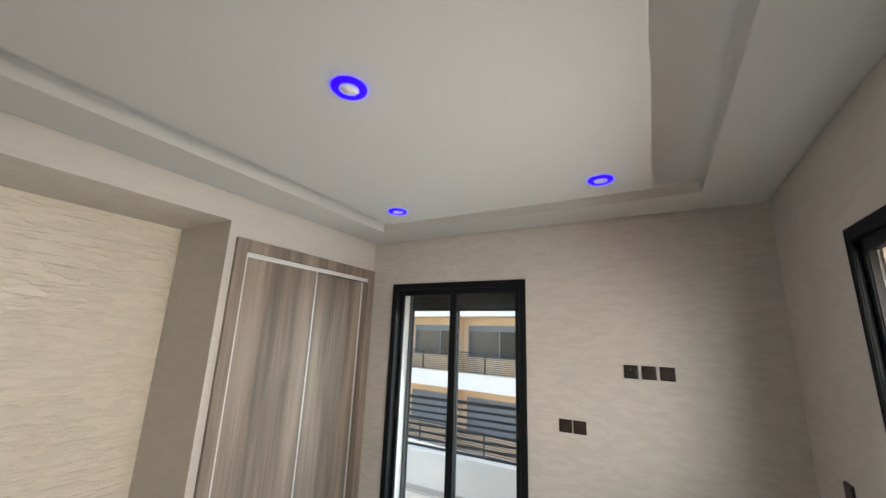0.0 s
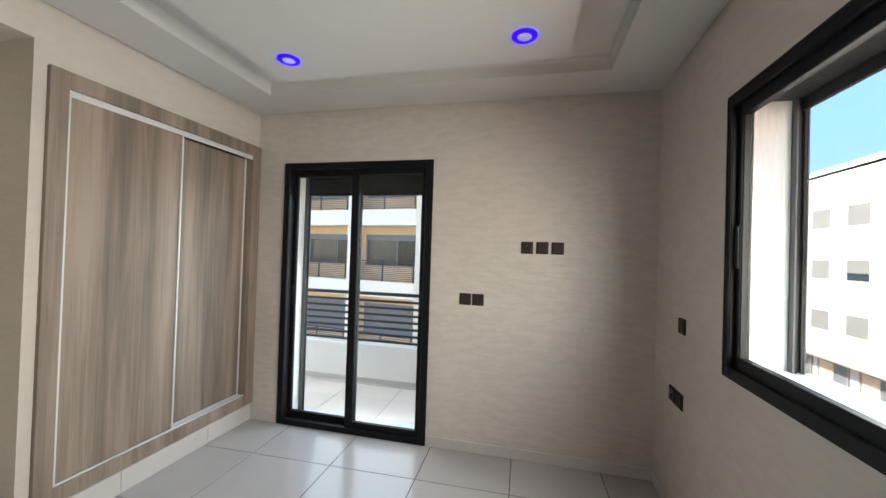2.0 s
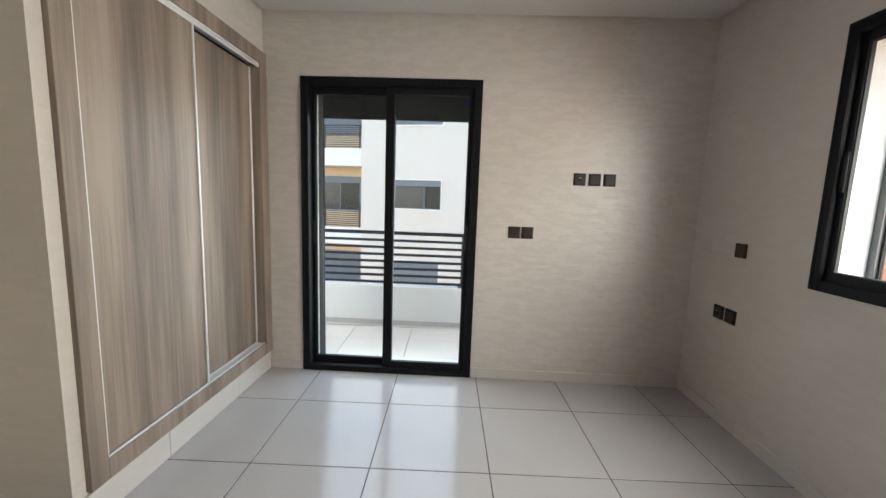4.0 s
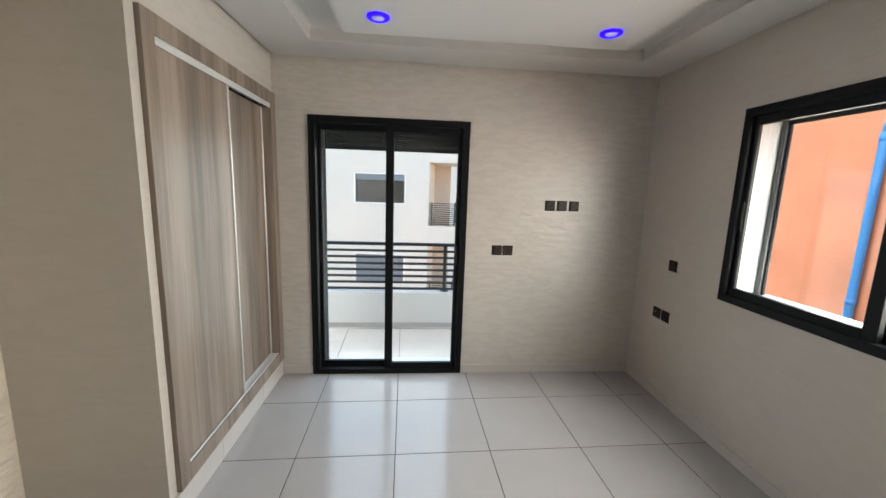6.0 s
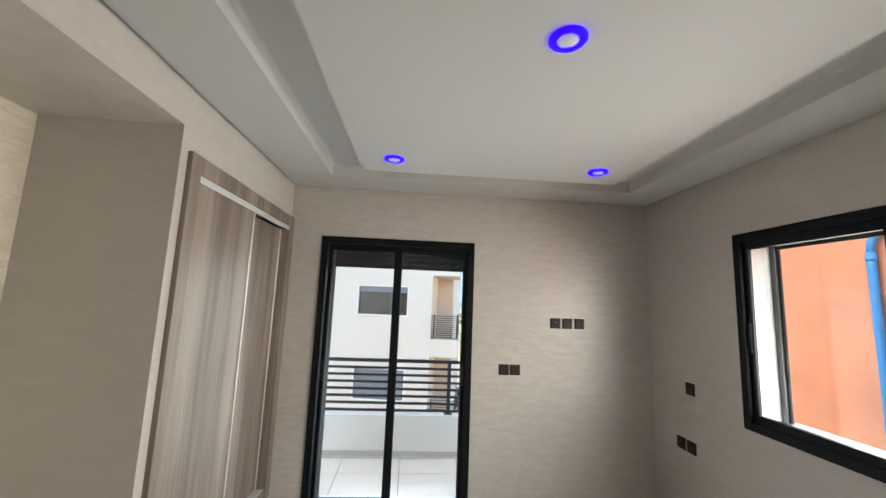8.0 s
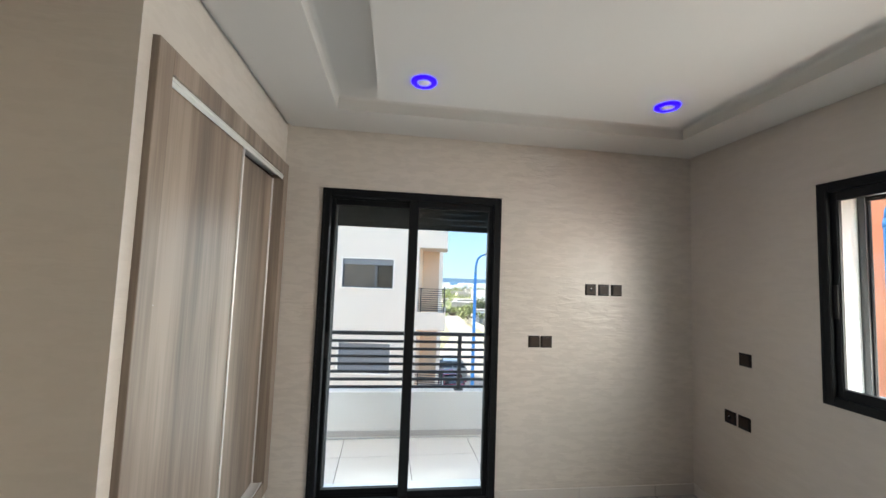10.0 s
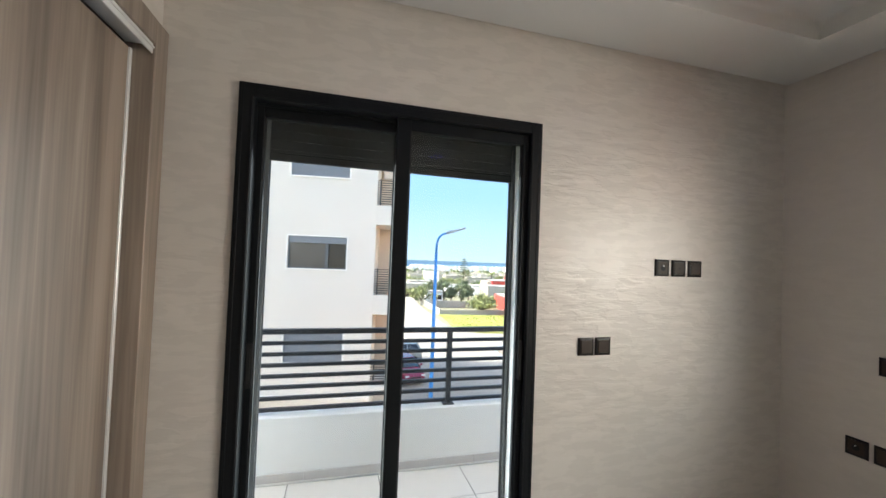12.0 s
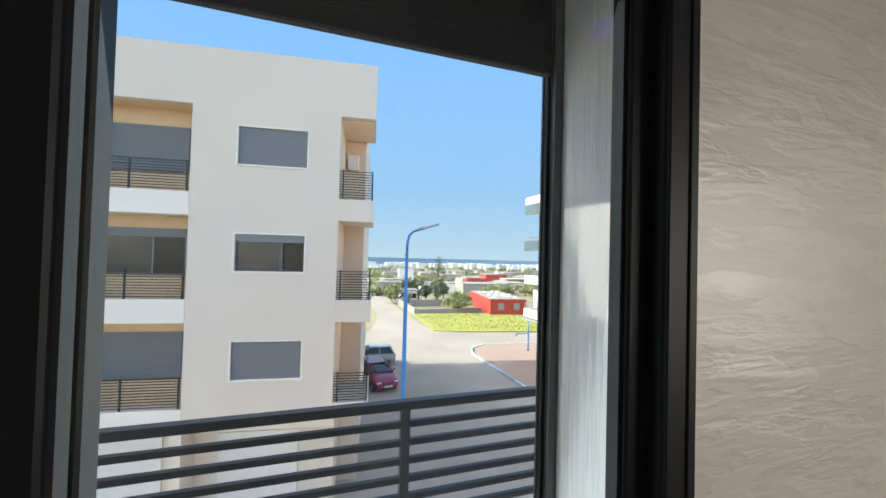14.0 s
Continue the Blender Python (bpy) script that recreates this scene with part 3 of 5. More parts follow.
# ---------------- downlights ----------------
def downlight(m):
    t = thing("downlight", m, "round recessed ceiling downlight with a glowing blue ring", "ceiling light", "blue downlights")
    part("glow_ring", lathe(bmesh.new(), ((0.036, -0.007), (0.040, -0.0095), (0.060, -0.0095), (0.064, -0.006), (0.064, 0.0)), 40, close=False), M_LED, t, "glowing blue ring", True)
    part("diffuser", lathe(bmesh.new(), ((0.001, -0.0105), (0.028, -0.0105), (0.031, -0.008), (0.031, 0.0)), 32, close=False), M_LAMPWHITE, t, "pale round diffuser", True)
    bm = bmesh.new()
    for i in range(28):
        a = 2 * math.pi * i / 28
        b = bmesh.new()
        box(b, 0.0305, 0.0365, -0.0014, 0.0014, -0.0095, 0.0)
        bmesh.ops.transform(b, matrix=Matrix.Rotation(a, 4, "Z"), verts=b.verts)
        join(bm, b)
    part("fins", bm, M_LAMPWHITE, t)
    return t


first = downlight(pose(-1.402, 2.18, 2.575))
for x, y in ((-0.05, 2.18), (-0.753, 0.975)):
    copy_thing(first, pose(x, y, 2.575))


# ---------------- balcony ----------------
BYI = 4.165
GZ = -6.9
structure("balcony_slab", boxes((-3.5, 1.1, YN + 0.29, BYI + 0.2, -0.25, -0.034)), M_GROUT, "concrete balcony slab under the tiles", "balcony")
structure("parapet", boxes((-3.5, 1.1, BYI, BYI + 0.17, -0.034, 0.425), bevel=0.006), M_PARAPET, "low white painted balcony parapet", "parapet")
structure("parapet_end", boxes((-3.45, -3.3, YN + 0.29, BYI + 0.17, -0.25, 0.425)), M_PARAPET, "low white parapet closing the end of the balcony", "parapet")
structure("wall_outside", boxes((-3.65, XW - 0.75, YN + 0.05, YN + 0.29, -7.0, 2.95), (XE + 0.02, XE + 0.27, YN + 0.291, BYI + 0.17, -0.25, 0.425)), M_PARAPET, "white outer wall beside the balcony", "wall")
structure("wall_below", boxes((-3.05, 1.108, YS - 0.13, YN + 0.29, GZ, -0.26)), M_PARAPET, "white lower storeys of the own building", "building")
structure("roof_slab", boxes((-3.65, 1.108, YS - 0.3, YN + 0.29, 2.95, 4.5)), M_PARAPET, "white upper storeys of the own building", "building")
# added block, out of view, that keeps the sun off the street and balcony
structure("wall_wing", boxes((-31.0, -25.0, 6.2, 13.5, -6.9, 32.0)), M_PARAPET, "unseen white block added to shade the street and balcony", "building")
# unseen white skin over the outer wall, added to bounce light onto the balcony
structure("wall_balcony", boxes((-3.05, DX0, YN + 0.29, YN + 0.298, -0.034, 2.95), (DX1, 1.108, YN + 0.29, YN + 0.298, -0.034, 2.95), (DX0, DX1, YN + 0.29, YN + 0.298, DZ, 2.95)), M_PARAPET, "unseen white skin on the outer wall, added to bounce light onto the balcony", "wall")
rl = thing("balcony_railing", pose(0, BYI + 0.075, 0.42), "black steel balcony railing of level bars on the parapet", "railing")
for px in (-2.70, -0.80, 1.05):
    po = part("post", boxes((px - 0.019, px + 0.019, -0.019, 0.019, 0.004, 0.565), bevel=0.002), M_RAIL, rl)
    part("foot_plate", boxes((px - 0.045, px + 0.045, -0.04, 0.04, 0.004, 0.012), bevel=0.001), M_RAIL, po)
for i in range(8):
    z = 0.02 + i * 0.0755
    h = 0.036 if i == 7 else 0.026
    w = 0.02 if i == 7 else 0.012
    part("bar", boxes((-3.29, 1.08, -w, w, z, z + h), bevel=0.002), M_RAIL, rl)

# ---------------- street and ground ----------------


def ground_z(x, y):
    return GZ - max(0.0, min(y, 900.0) - 60.0) * 0.027


g = bmesh.new()
ys = [-60, 0, 30, 60, 75, 90, 110, 140, 180, 230, 300, 400, 520, 680, 900, 960, 1500, 4800]
xs = [-3500, -1500, -600, -200, -60, 0, 20, 40, 60, 90, 130, 200, 300, 500, 900, 2000, 4000]
grid = [[g.verts.new((x, y, ground_z(x, y) - (2.0 if y > 950 else 0))) for x in xs] for y in ys]
for a, b in zip(grid, grid[1:]):
    for i in range(len(xs) - 1):
        g.faces.new((a[i], a[i + 1], b[i + 1], b[i]))
structure("ground", g, M_EARTH, "dry field land with green and tan patches", "ground")
structure("water", boxes((-3500, 4000, 955, 4700, -31.0, -29.4)), M_SEA, "blue sea behind the coastal town", "sea")


def sky_backdrop():
    """Clear blue distance behind the coast, paler towards the horizon."""
    m = bpy.data.materials.new("blue_distance")
    m.use_nodes = True
    nt = m.node_tree
    nt.nodes.remove(nt.nodes["Principled BSDF"])
    em = nt.nodes.new("ShaderNodeEmission")
    tc = nt.nodes.new("ShaderNodeTexCoord")
    sep = nt.nodes.new("ShaderNodeSeparateXYZ")
    nt.links.new(tc.outputs["Object"], sep.inputs[0])
    up = nt.nodes.new("ShaderNodeMapRange")
    up.inputs["From Min"].default_value, up.inputs["From Max"].default_value = -60.0, 3400.0
    nt.links.new(sep.outputs["Z"], up.inputs["Value"])
    ramp = nt.nodes.new("ShaderNodeValToRGB")
    el = ramp.color_ramp.elements
    el[0].position, el[0].color = 0.0, (0.175, 0.228, 0.268, 1)
    el[1].position, el[1].color = 1.0, (0.068, 0.165, 0.35, 1)
    ramp.color_ramp.elements.new(0.22).color = (0.112, 0.192, 0.295, 1)
    nt.links.new(up.outputs[0], ramp.inputs[0])
    nt.links.new(ramp.outputs[0], em.inputs[0])
    nt.links.new(em.outputs[0], nt.nodes["Material Output"].inputs[0])
    bm = bmesh.new()
    cols = []
    for i in range(41):
        a = radians(-70 + 4.75 * i)
        cols.append([bm.verts.new((4300 * math.sin(a), 4300 * math.cos(a), z)) for z in (-60, 800, 1700, 2600, 3400)])
    for a, b in zip(cols, cols[1:]):
        for k in range(4):
            bm.faces.new((a[k], b[k], b[k + 1], a[k + 1]))
    structure("backdrop", bm, m, "clear blue sky, hazy above the sea", "sky")


sky_backdrop()


def sheet(pts, z0, z1):
    bm = bmesh.new()
    lo = [bm.verts.new((x, y, z0)) for x, y in pts]
    hi = [bm.verts.new((x, y, z1)) for x, y in pts]
    bm.faces.new(hi)
    bm.faces.new(lo[::-1])
    for i in range(len(pts)):
        j = (i + 1) % len(pts)
        bm.faces.new((lo[i], lo[j], hi[j], hi[i]))
    return bm


structure("road", sheet([(-40, 5.5), (12.0, 5.5), (12.0, 32.5), (12.6, 34.6), (14.2, 35.8), (60, 33.5), (60, 39.2), (24, 39.8), (13.5, 42), (11.2, 47), (11.2, 54), (11.6, 66), (14, 90), (9.6, 90), (8.0, 68), (7.0, 54), (4.5, 44), (-10, 44), (-10, 37), (-14, 36.2), (-14, 15.0), (-40, 15.0)], GZ - 0.2, GZ + 0.01),
          M_ASPHALT, "dusty grey asphalt street with a junction", "road")
structure("pavement", sheet([(12.15, 5.5), (60, 5.5), (60, 33.2), (14.4, 35.55), (12.85, 34.5), (12.15, 32.4)], GZ - 0.2, GZ + 0.15), M_PAVE, "pink paved pavement beside the street", "pavement")
kerb = thing("kerb", pose(0, 0, GZ), "kerb stones painted pale blue and white along the pavement", "kerb")
kline = [(12.0, 5.5 + 1.0 * i) for i in range(28)] + [(12.15, 33.4), (12.5, 34.3), (13.2, 35.1), (14.2, 35.65)] + [(14.2 + i, 35.65 - 0.05 * i) for i in range(1, 15)]
for (x0, y0), (x1, y1) in zip(kline, kline[1:]):
    d = Vector((x1 - x0, y1 - y0, 0))
    L = d.length
    st = part("kerb_stone", boxes((0.01, L - 0.01, -0.09, 0.09, -0.1, 0.17), bevel=0.015), M_KERB, kerb)
    st.matrix_local = pose(x0, y0, 0, 0, 0, math.degrees(math.atan2(d.y, d.x)))

# meadow
rg = random.Random(4)
structure("grass_lot", sheet([(11.6, 43.2), (14.0, 42.2), (24, 40.2), (60, 39.6), (60, 52), (29, 52), (22, 54.2), (12.3, 55.3)], GZ - 0.2, GZ + 0.12), M_GRASS, "yellow-green meadow plot across the street", "meadow")
bl = bmesh.new()
for i in range(5200):
    x, y = rg.uniform(12.2, 42), rg.uniform(40.6, 54.2)
    if y < 43.4 - 0.25 * (x - 12) or (x > 22 and y > 51.8):
        continue
    a, h, w = rg.uniform(0, 3.14), rg.uniform(0.04, 0.14), rg.uniform(0.05, 0.12)
    c_, s_ = math.cos(a) * w, math.sin(a) * w
    lx, ly = rg.uniform(-0.15, 0.15), rg.uniform(-0.15, 0.15)
    z = GZ + 0.11
    v = [bl.verts.new(p) for p in ((x - c_, y - s_, z), (x + c_, y + s_, z), (x + c_ * 0.3 + lx, y + s_ * 0.3 + ly, z + h), (x - c_ * 0.6 + lx, y - s_ * 0.6 + ly, z + h * 0.8))]
    bl.faces.new(v)
tagged(part("grass_tufts", bl, M_GRASS), "uneven yellow-green tufts of meadow grass", "grass", "", "stuff")


# ---------------- the apartment house across the street ----------------
house = thing("apartment_building", Matrix.Translation((-1.5, 15.1, GZ)) @ pose(0, 0, 0, 0, 0, -8), "grey-white apartment building with ochre balcony recesses and roller shutters", "building")
FLOORS = ((3.34, 5.98), (0.14, 2.66), (-3.08, -0.58))
WINS = ((4.20, 5.44), (0.95, 2.17), (-2.32, -1.09))
AL, AR = -15.0, 0.94


def fz(z):
    return z - GZ


w = bmesh.new()
box(w, AL, AR + 1.1, 0, 0.25, fz(5.98), fz(7.72))
box(w, AL, -10.05, 0, 0.25, fz(-6.9), fz(5.98))
for (a0, a1) in ((-3.34, -2.1), (0.0, AR)):
    box(w, a0, a1, 0, 0.25, fz(-3.4), fz(5.98))
zz = [-3.4] + [v for pr in reversed(WINS) for v in pr] + [5.98]
for i in range(0, len(zz), 2):
    box(w, -2.1, 0.0, 0, 0.25, fz(zz[i]), fz(zz[i + 1]))
box(w, AR, AR + 0.75, 2.4, 2.65, fz(-6.9), fz(7.5))
box(w, AR + 0.5, AR + 0.75, 2.65, 17, fz(-6.9), fz(7.5))
box(w, AL, AL + 0.25, 0.25, 17, fz(-6.9), fz(7.5))
box(w, AL, AR + 0.75, 17, 17.25, fz(-6.9), fz(7.5))
part("wall", w, M_FACADE, house, "grey-white rendered wall")
part("roof", boxes((AL, AR + 0.75, 0.25, 17, fz(7.2), fz(7.4)), (AR, AR + 1.1, 0.25, 2.4, fz(5.98), fz(7.4))), M_CONC, house)
part("ground_floor", boxes((AL, AR, 0.9, 1.1, 0, fz(-3.4)), (AR - 0.2, AR, 1.1, 2.4, 0, fz(-3.4)), (-3.6, -3.3, 0.0, 0.9, 0, fz(-3.4))), M_FACADE, house)
part("fascia", boxes((AL, AR, -0.02, 0.9, fz(-3.55), fz(-3.4)), (AL, AR, 0.7, 0.89, fz(-4.1), fz(-3.55))), M_FACADE_W, house, "white fascia over the ground floor")
for a in (-13.5, -10, -6.6, -2.6):
    part("shop_door", boxes((a, a + 2.4, 0.84, 0.9, 0.1, fz(-4.2))), M_WHITE, house)
for k, (z0, z1) in enumerate(FLOORS):
    low = z0 - 0.70 if k < 2 else z0 - 0.32
    part("balcony_parapet", boxes((-10.05, -3.34, -0.015, 0.16, fz(low), fz(z0)), (-10.05, -3.34, 0.16, 0.9, fz(low), fz(low + 0.2)), bevel=0.01), M_FACADE_W, house, "white balcony parapet")
    part("pier", boxes((-6.82, -6.57, -0.003, 0.26, fz(z0), fz(z1))), M_FACADE_W, house)
    rec = bmesh.new()
    box(rec, -10.05, -3.34, 0.85, 0.95, fz(low + 0.2), fz(z1))
    box(rec, -3.345, -3.335, 0.25, 0.85, fz(low + 0.2), fz(z1))
    box(rec, -6.80, -6.60, 0.26, 0.85, fz(low + 0.2), fz(z1))
    box(rec, -10.055, -10.045, 0.25, 0.85, fz(low + 0.2), fz(z1))
    box(rec, -10.05, -3.34, 0.02, 0.95, fz(z1) + 0.004, fz(z1) + 0.05)
    part("balcony_recess", rec, M_OCHRE, house, "ochre painted recess")
    for a0, a1 in ((-6.28, -3.72), (-9.63, -7.07)):
        top = z0 + 2.12
        ww = part("window", boxes((a0 - 0.05, a1 + 0.05, 0.80, 0.855, fz(z0 + 0.66), fz(top))), M_GREYBOX, house, "balcony window with grey roller shutter")
        if k == 1:
            part("shutter_box", boxes((a0, a1, 0.775, 0.80, fz(top - 0.25), fz(top - 0.03))), M_ROLL, ww)
            # left pane has reflection in its colour, right pane the room's shade
            for u0, u1, mm in ((0.0, 0.64, M_REFLECTIONGLASS), (0.64, 1.0, M_ROOMSHADE)):
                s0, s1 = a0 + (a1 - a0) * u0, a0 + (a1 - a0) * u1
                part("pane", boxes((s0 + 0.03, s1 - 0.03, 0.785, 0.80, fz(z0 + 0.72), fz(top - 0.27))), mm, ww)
        else:
            sh = bmesh.new()
            n = 26
            hh = (top - z0 - 0.72) / n
            for j in range(n):
                box(sh, a0, a1, 0.765 + 0.0, 0.80, fz(z0 + 0.69) + j * hh, fz(z0 + 0.69) + (j + 0.86) * hh)
            part("shutter", sh, M_ROLL, ww, "closed grey roller shutter")
    for a0, a1 in ((-10.05, -6.82), (-6.57, -3.34)):
        rr = part("railing", boxes((a0, a1, 0.03, 0.07, fz(z0) + 0.88, fz(z0) + 0.92), *[(a0, a1, 0.04, 0.06, fz(z0) + 0.06 + 0.083 * j, fz(z0) + 0.085 + 0.083 * j) for j in range(10)]), M_RAIL, house, "dark steel balcony railing")
        for j in range(3):
            a = a0 + 0.1 + (a1 - a0 - 0.2) * j / 2
            part("post", boxes((a - 0.02, a + 0.02, 0.025, 0.075, fz(z0), fz(z0) + 0.90)), M_RAIL, rr)
    # corner balcony
    part("corner_parapet", boxes((AR, AR + 1.1, -0.012, 0.16, fz(low), fz(z0)), (AR + 0.94, AR + 1.1, 0.16, 2.6, fz(low), fz(z0)), (AR, AR + 0.94, 0.16, 2.4, fz(low), fz(low + 0.18)), bevel=0.01), M_FACADE, house, "grey-white corner balcony parapet")
    cr = bmesh.new()
    box(cr, AR + 0.004, AR + 0.74, 2.385, 2.398, fz(low + 0.18), fz(z1) - 0.004)
    box(cr, AR, AR + 0.01, 0.25, 2.385, fz(low + 0.18), fz(z1) - 0.004)
    part("corner_recess", cr, M_PEACH, house, "peach painted balcony wall")
    rr = part("railing", boxes(*[(AR, AR + 1.06, 0.04, 0.06, fz(z0) + 0.06 + 0.083 * j, fz(z0) + 0.085 + 0.083 * j) for j in range(11)],
                               *[(AR + 1.02, AR + 1.04, 0.06, 2.5, fz(z0) + 0.06 + 0.083 * j, fz(z0) + 0.085 + 0.083 * j) for j in range(11)]), M_RAIL, house, "dark steel corner railing")
    for a, b in ((AR + 0.12, 0.05), (AR + 1.03, 0.05), (AR + 1.03, 0.9), (AR + 1.03, 1.7), (AR + 1.03, 2.48)):
        part("post", boxes((a - 0.02, a + 0.02, b - 0.02, b + 0.02, fz(z0), fz(z0) + 0.95)), M_RAIL, rr)
part("corner_soffit", boxes((AR + 0.01, AR + 1.08, 0.25, 2.39, fz(5.90), fz(5.975))), M_PEACH, house)
part("air_conditioner", boxes((AR + 0.1, AR + 0.5, 2.1, 2.38, fz(4.75), fz(5.3)), bevel=0.02), M_FACADE_W, house, "white air conditioner unit")
for k, (z0, z1) in enumerate(WINS):
    ww = part("window", boxes((-2.1, -2.05, -0.02, 0.14, fz(z0), fz(z1)), (-0.05, 0.0, -0.02, 0.14, fz(z0), fz(z1)), (-2.05, -0.05, -0.02, 0.14, fz(z1 - 0.04), fz(z1)), (-2.05, -0.05, -0.04, 0.14, fz(z0), fz(z0 + 0.05)), bevel=0.006), M_FACADE_W, house, "window in a white surround")
    if k == 1:
        part("shutter_box", boxes((-2.05, -0.05, 0.03, 0.12, fz(z1 - 0.27), fz(z1 - 0.04))), M_ROLL, ww)
        # sheet coloured dark in place of the room's own shade
        part("room_dark", boxes((-2.05, -0.05, 0.16, 0.2, fz(z0 + 0.05), fz(z1 - 0.27))), M_ROOMSHADE, ww, "dark sheet painted as the unlit room's shade behind the glass")
        # pane paler than the dark part beside it, as painted reflection
        part("pane", boxes((-1.99, -0.80, 0.095, 0.105, fz(z0 + 0.09), fz(z1 - 0.28))), M_REFLECTIONGLASS, ww)
        for a0, a1 in ((-2.05, -0.74), (-0.74, -0.05)):
            part("sash", boxes((a0, a0 + 0.05, 0.08, 0.12, fz(z0 + 0.05), fz(z1 - 0.27)), (a1 - 0.05, a1, 0.08, 0.12, fz(z0 + 0.05), fz(z1 - 0.27)), (a0 + 0.05, a1 - 0.05, 0.08, 0.12, fz(z0 + 0.05), fz(z0 + 0.09))), M_GUIDE, ww)
    else:
        n = 24
        sh = bmesh.new()
        hh = (z1 - z0 - 0.09) / n
        for j in range(n):
            box(sh, -2.05, -0.05, 0.05, 0.10, fz(z0 + 0.05) + j * hh, fz(z0 + 0.05) + (j + 0.86) * hh)
        box(sh, -2.05, -0.05, 0.09, 0.12, fz(z0 + 0.05), fz(z1 - 0.04))
        part("shutter", sh, M_ROLL, ww, "closed grey roller shutter")

# ---------------- the orange neighbour ----------------
nb = thing("neighbour_house", pose(4.7, -8, GZ), "neighbouring house wall rendered in patchy orange", "building")
part("wall", boxes((0, 8, 0, 13.78, 0, 9.78)), M_ORANGE, nb)
part("coping", boxes((-0.04, 8, -0.02, 13.80, 9.78, 9.90), bevel=0.01), M_FACADE_W, nb)
rr = random.Random(11)
for iz in range(9):
    y = 6.0
    while y < 13.7:
        L = rr.uniform(1.0, 2.2)
        L = min(L, 13.74 - y)
        z0 = 5.2 + iz * 0.52
        part("render_patch", boxes((-0.006 - rr.uniform(0, 0.002), 0.0, y + 0.0005, y + L - 0.0005, z0 + 0.0005, min(z0 + 0.5195, 9.74)), bevel=0.001), M_ORANGE, nb)
        y += L
dp = thing("downpipe", pose(4.7 - 0.075, 4.25, GZ), "bright blue rainwater pipe on the orange wall", "pipe")
part("pipe", tube(bmesh.new(), [(0, 0, 0.02), (0, 0, 9.2), (0, 0, 9.42)], 0.048, 14), M_BLUE, dp, "", True)
part("elbow", tube(bmesh.new(), [(0, 0, 9.40), (0, -0.01, 9.52), (0, -0.06, 9.62), (0, -0.16, 9.68), (0, -0.30, 9.69)], 0.042, 14), M_BLUE, dp, "", True)
for z in (3.0, 5.0, 7.2, 9.3):
    part("collar", lathe(bmesh.new(), ((0.056, z), (0.056, z + 0.08)), 16), M_BLUE, dp, "", True)
part("bracket", boxes((0.0, 0.07, -0.02, 0.02, 6.2, 6.24), (0.0, 0.07, -0.02, 0.02, 8.2, 8.24)), M_BLUE, dp)

# ---------------- white apartment house down the street ----------------
# local x runs out of the street front, y along the street; the north corner is open with balconies
wb = thing("apartment_house", pose(16.4, 0, GZ), "bright white apartment house with open corner balconies above shops", "building")
HF = (3.75, 6.65, 9.55)
part("wall", boxes((0.0, 0.3, 12.0, 19.0, 3.3, 13.9), (0.0, 0.3, 22.0, 28.2, 3.3, 13.9), (0.0, 0.3, 19.0, 22.0, 12.4, 13.9), (1.6, 1.9, 28.2, 31.0, 3.3, 12.5), (0.3, 1.9, 27.95, 28.2, 3.3, 12.5), (1.9, 14, 30.75, 31.0, 0, 13.9),
                   (1.2, 1.45, 19.0, 22.0, 3.3, 13.9), (0.3, 1.2, 18.8, 19.0, 3.3, 13.9), (0.3, 1.2, 22.0, 22.2, 3.3, 13.9), (0.3, 14, 11.7, 12.0, 0, 13.9), (0.9, 1.15, 12.0, 31.0, 0, 3.1)), M_WHITE, wb)
part("roof", boxes((0.0, 14, 12.0, 32.0, 13.5, 13.65)), M_CONC, wb)
part("coping", boxes((-0.04, 0.34, 12.0, 28.2, 13.9, 13.97)), M_GREYBOX, wb)
part("roof_frame", boxes((-0.02, 1.9, 28.2, 32.0, 12.45, 13.9), bevel=0.02), M_FACADE_W, wb, "deep white frame over the top balcony")
part("frame_face", boxes((-0.045, -0.02, 28.2, 32.0, 12.42, 13.25), (-0.045, -0.02, 28.0, 28.2, 9.3, 13.25)), M_TEAL, wb, "dark teal painted band")
part("shop_canopy", boxes((-0.25, 0.9, 12.0, 32.0, 3.1, 3.3), bevel=0.02), M_CONC, wb)
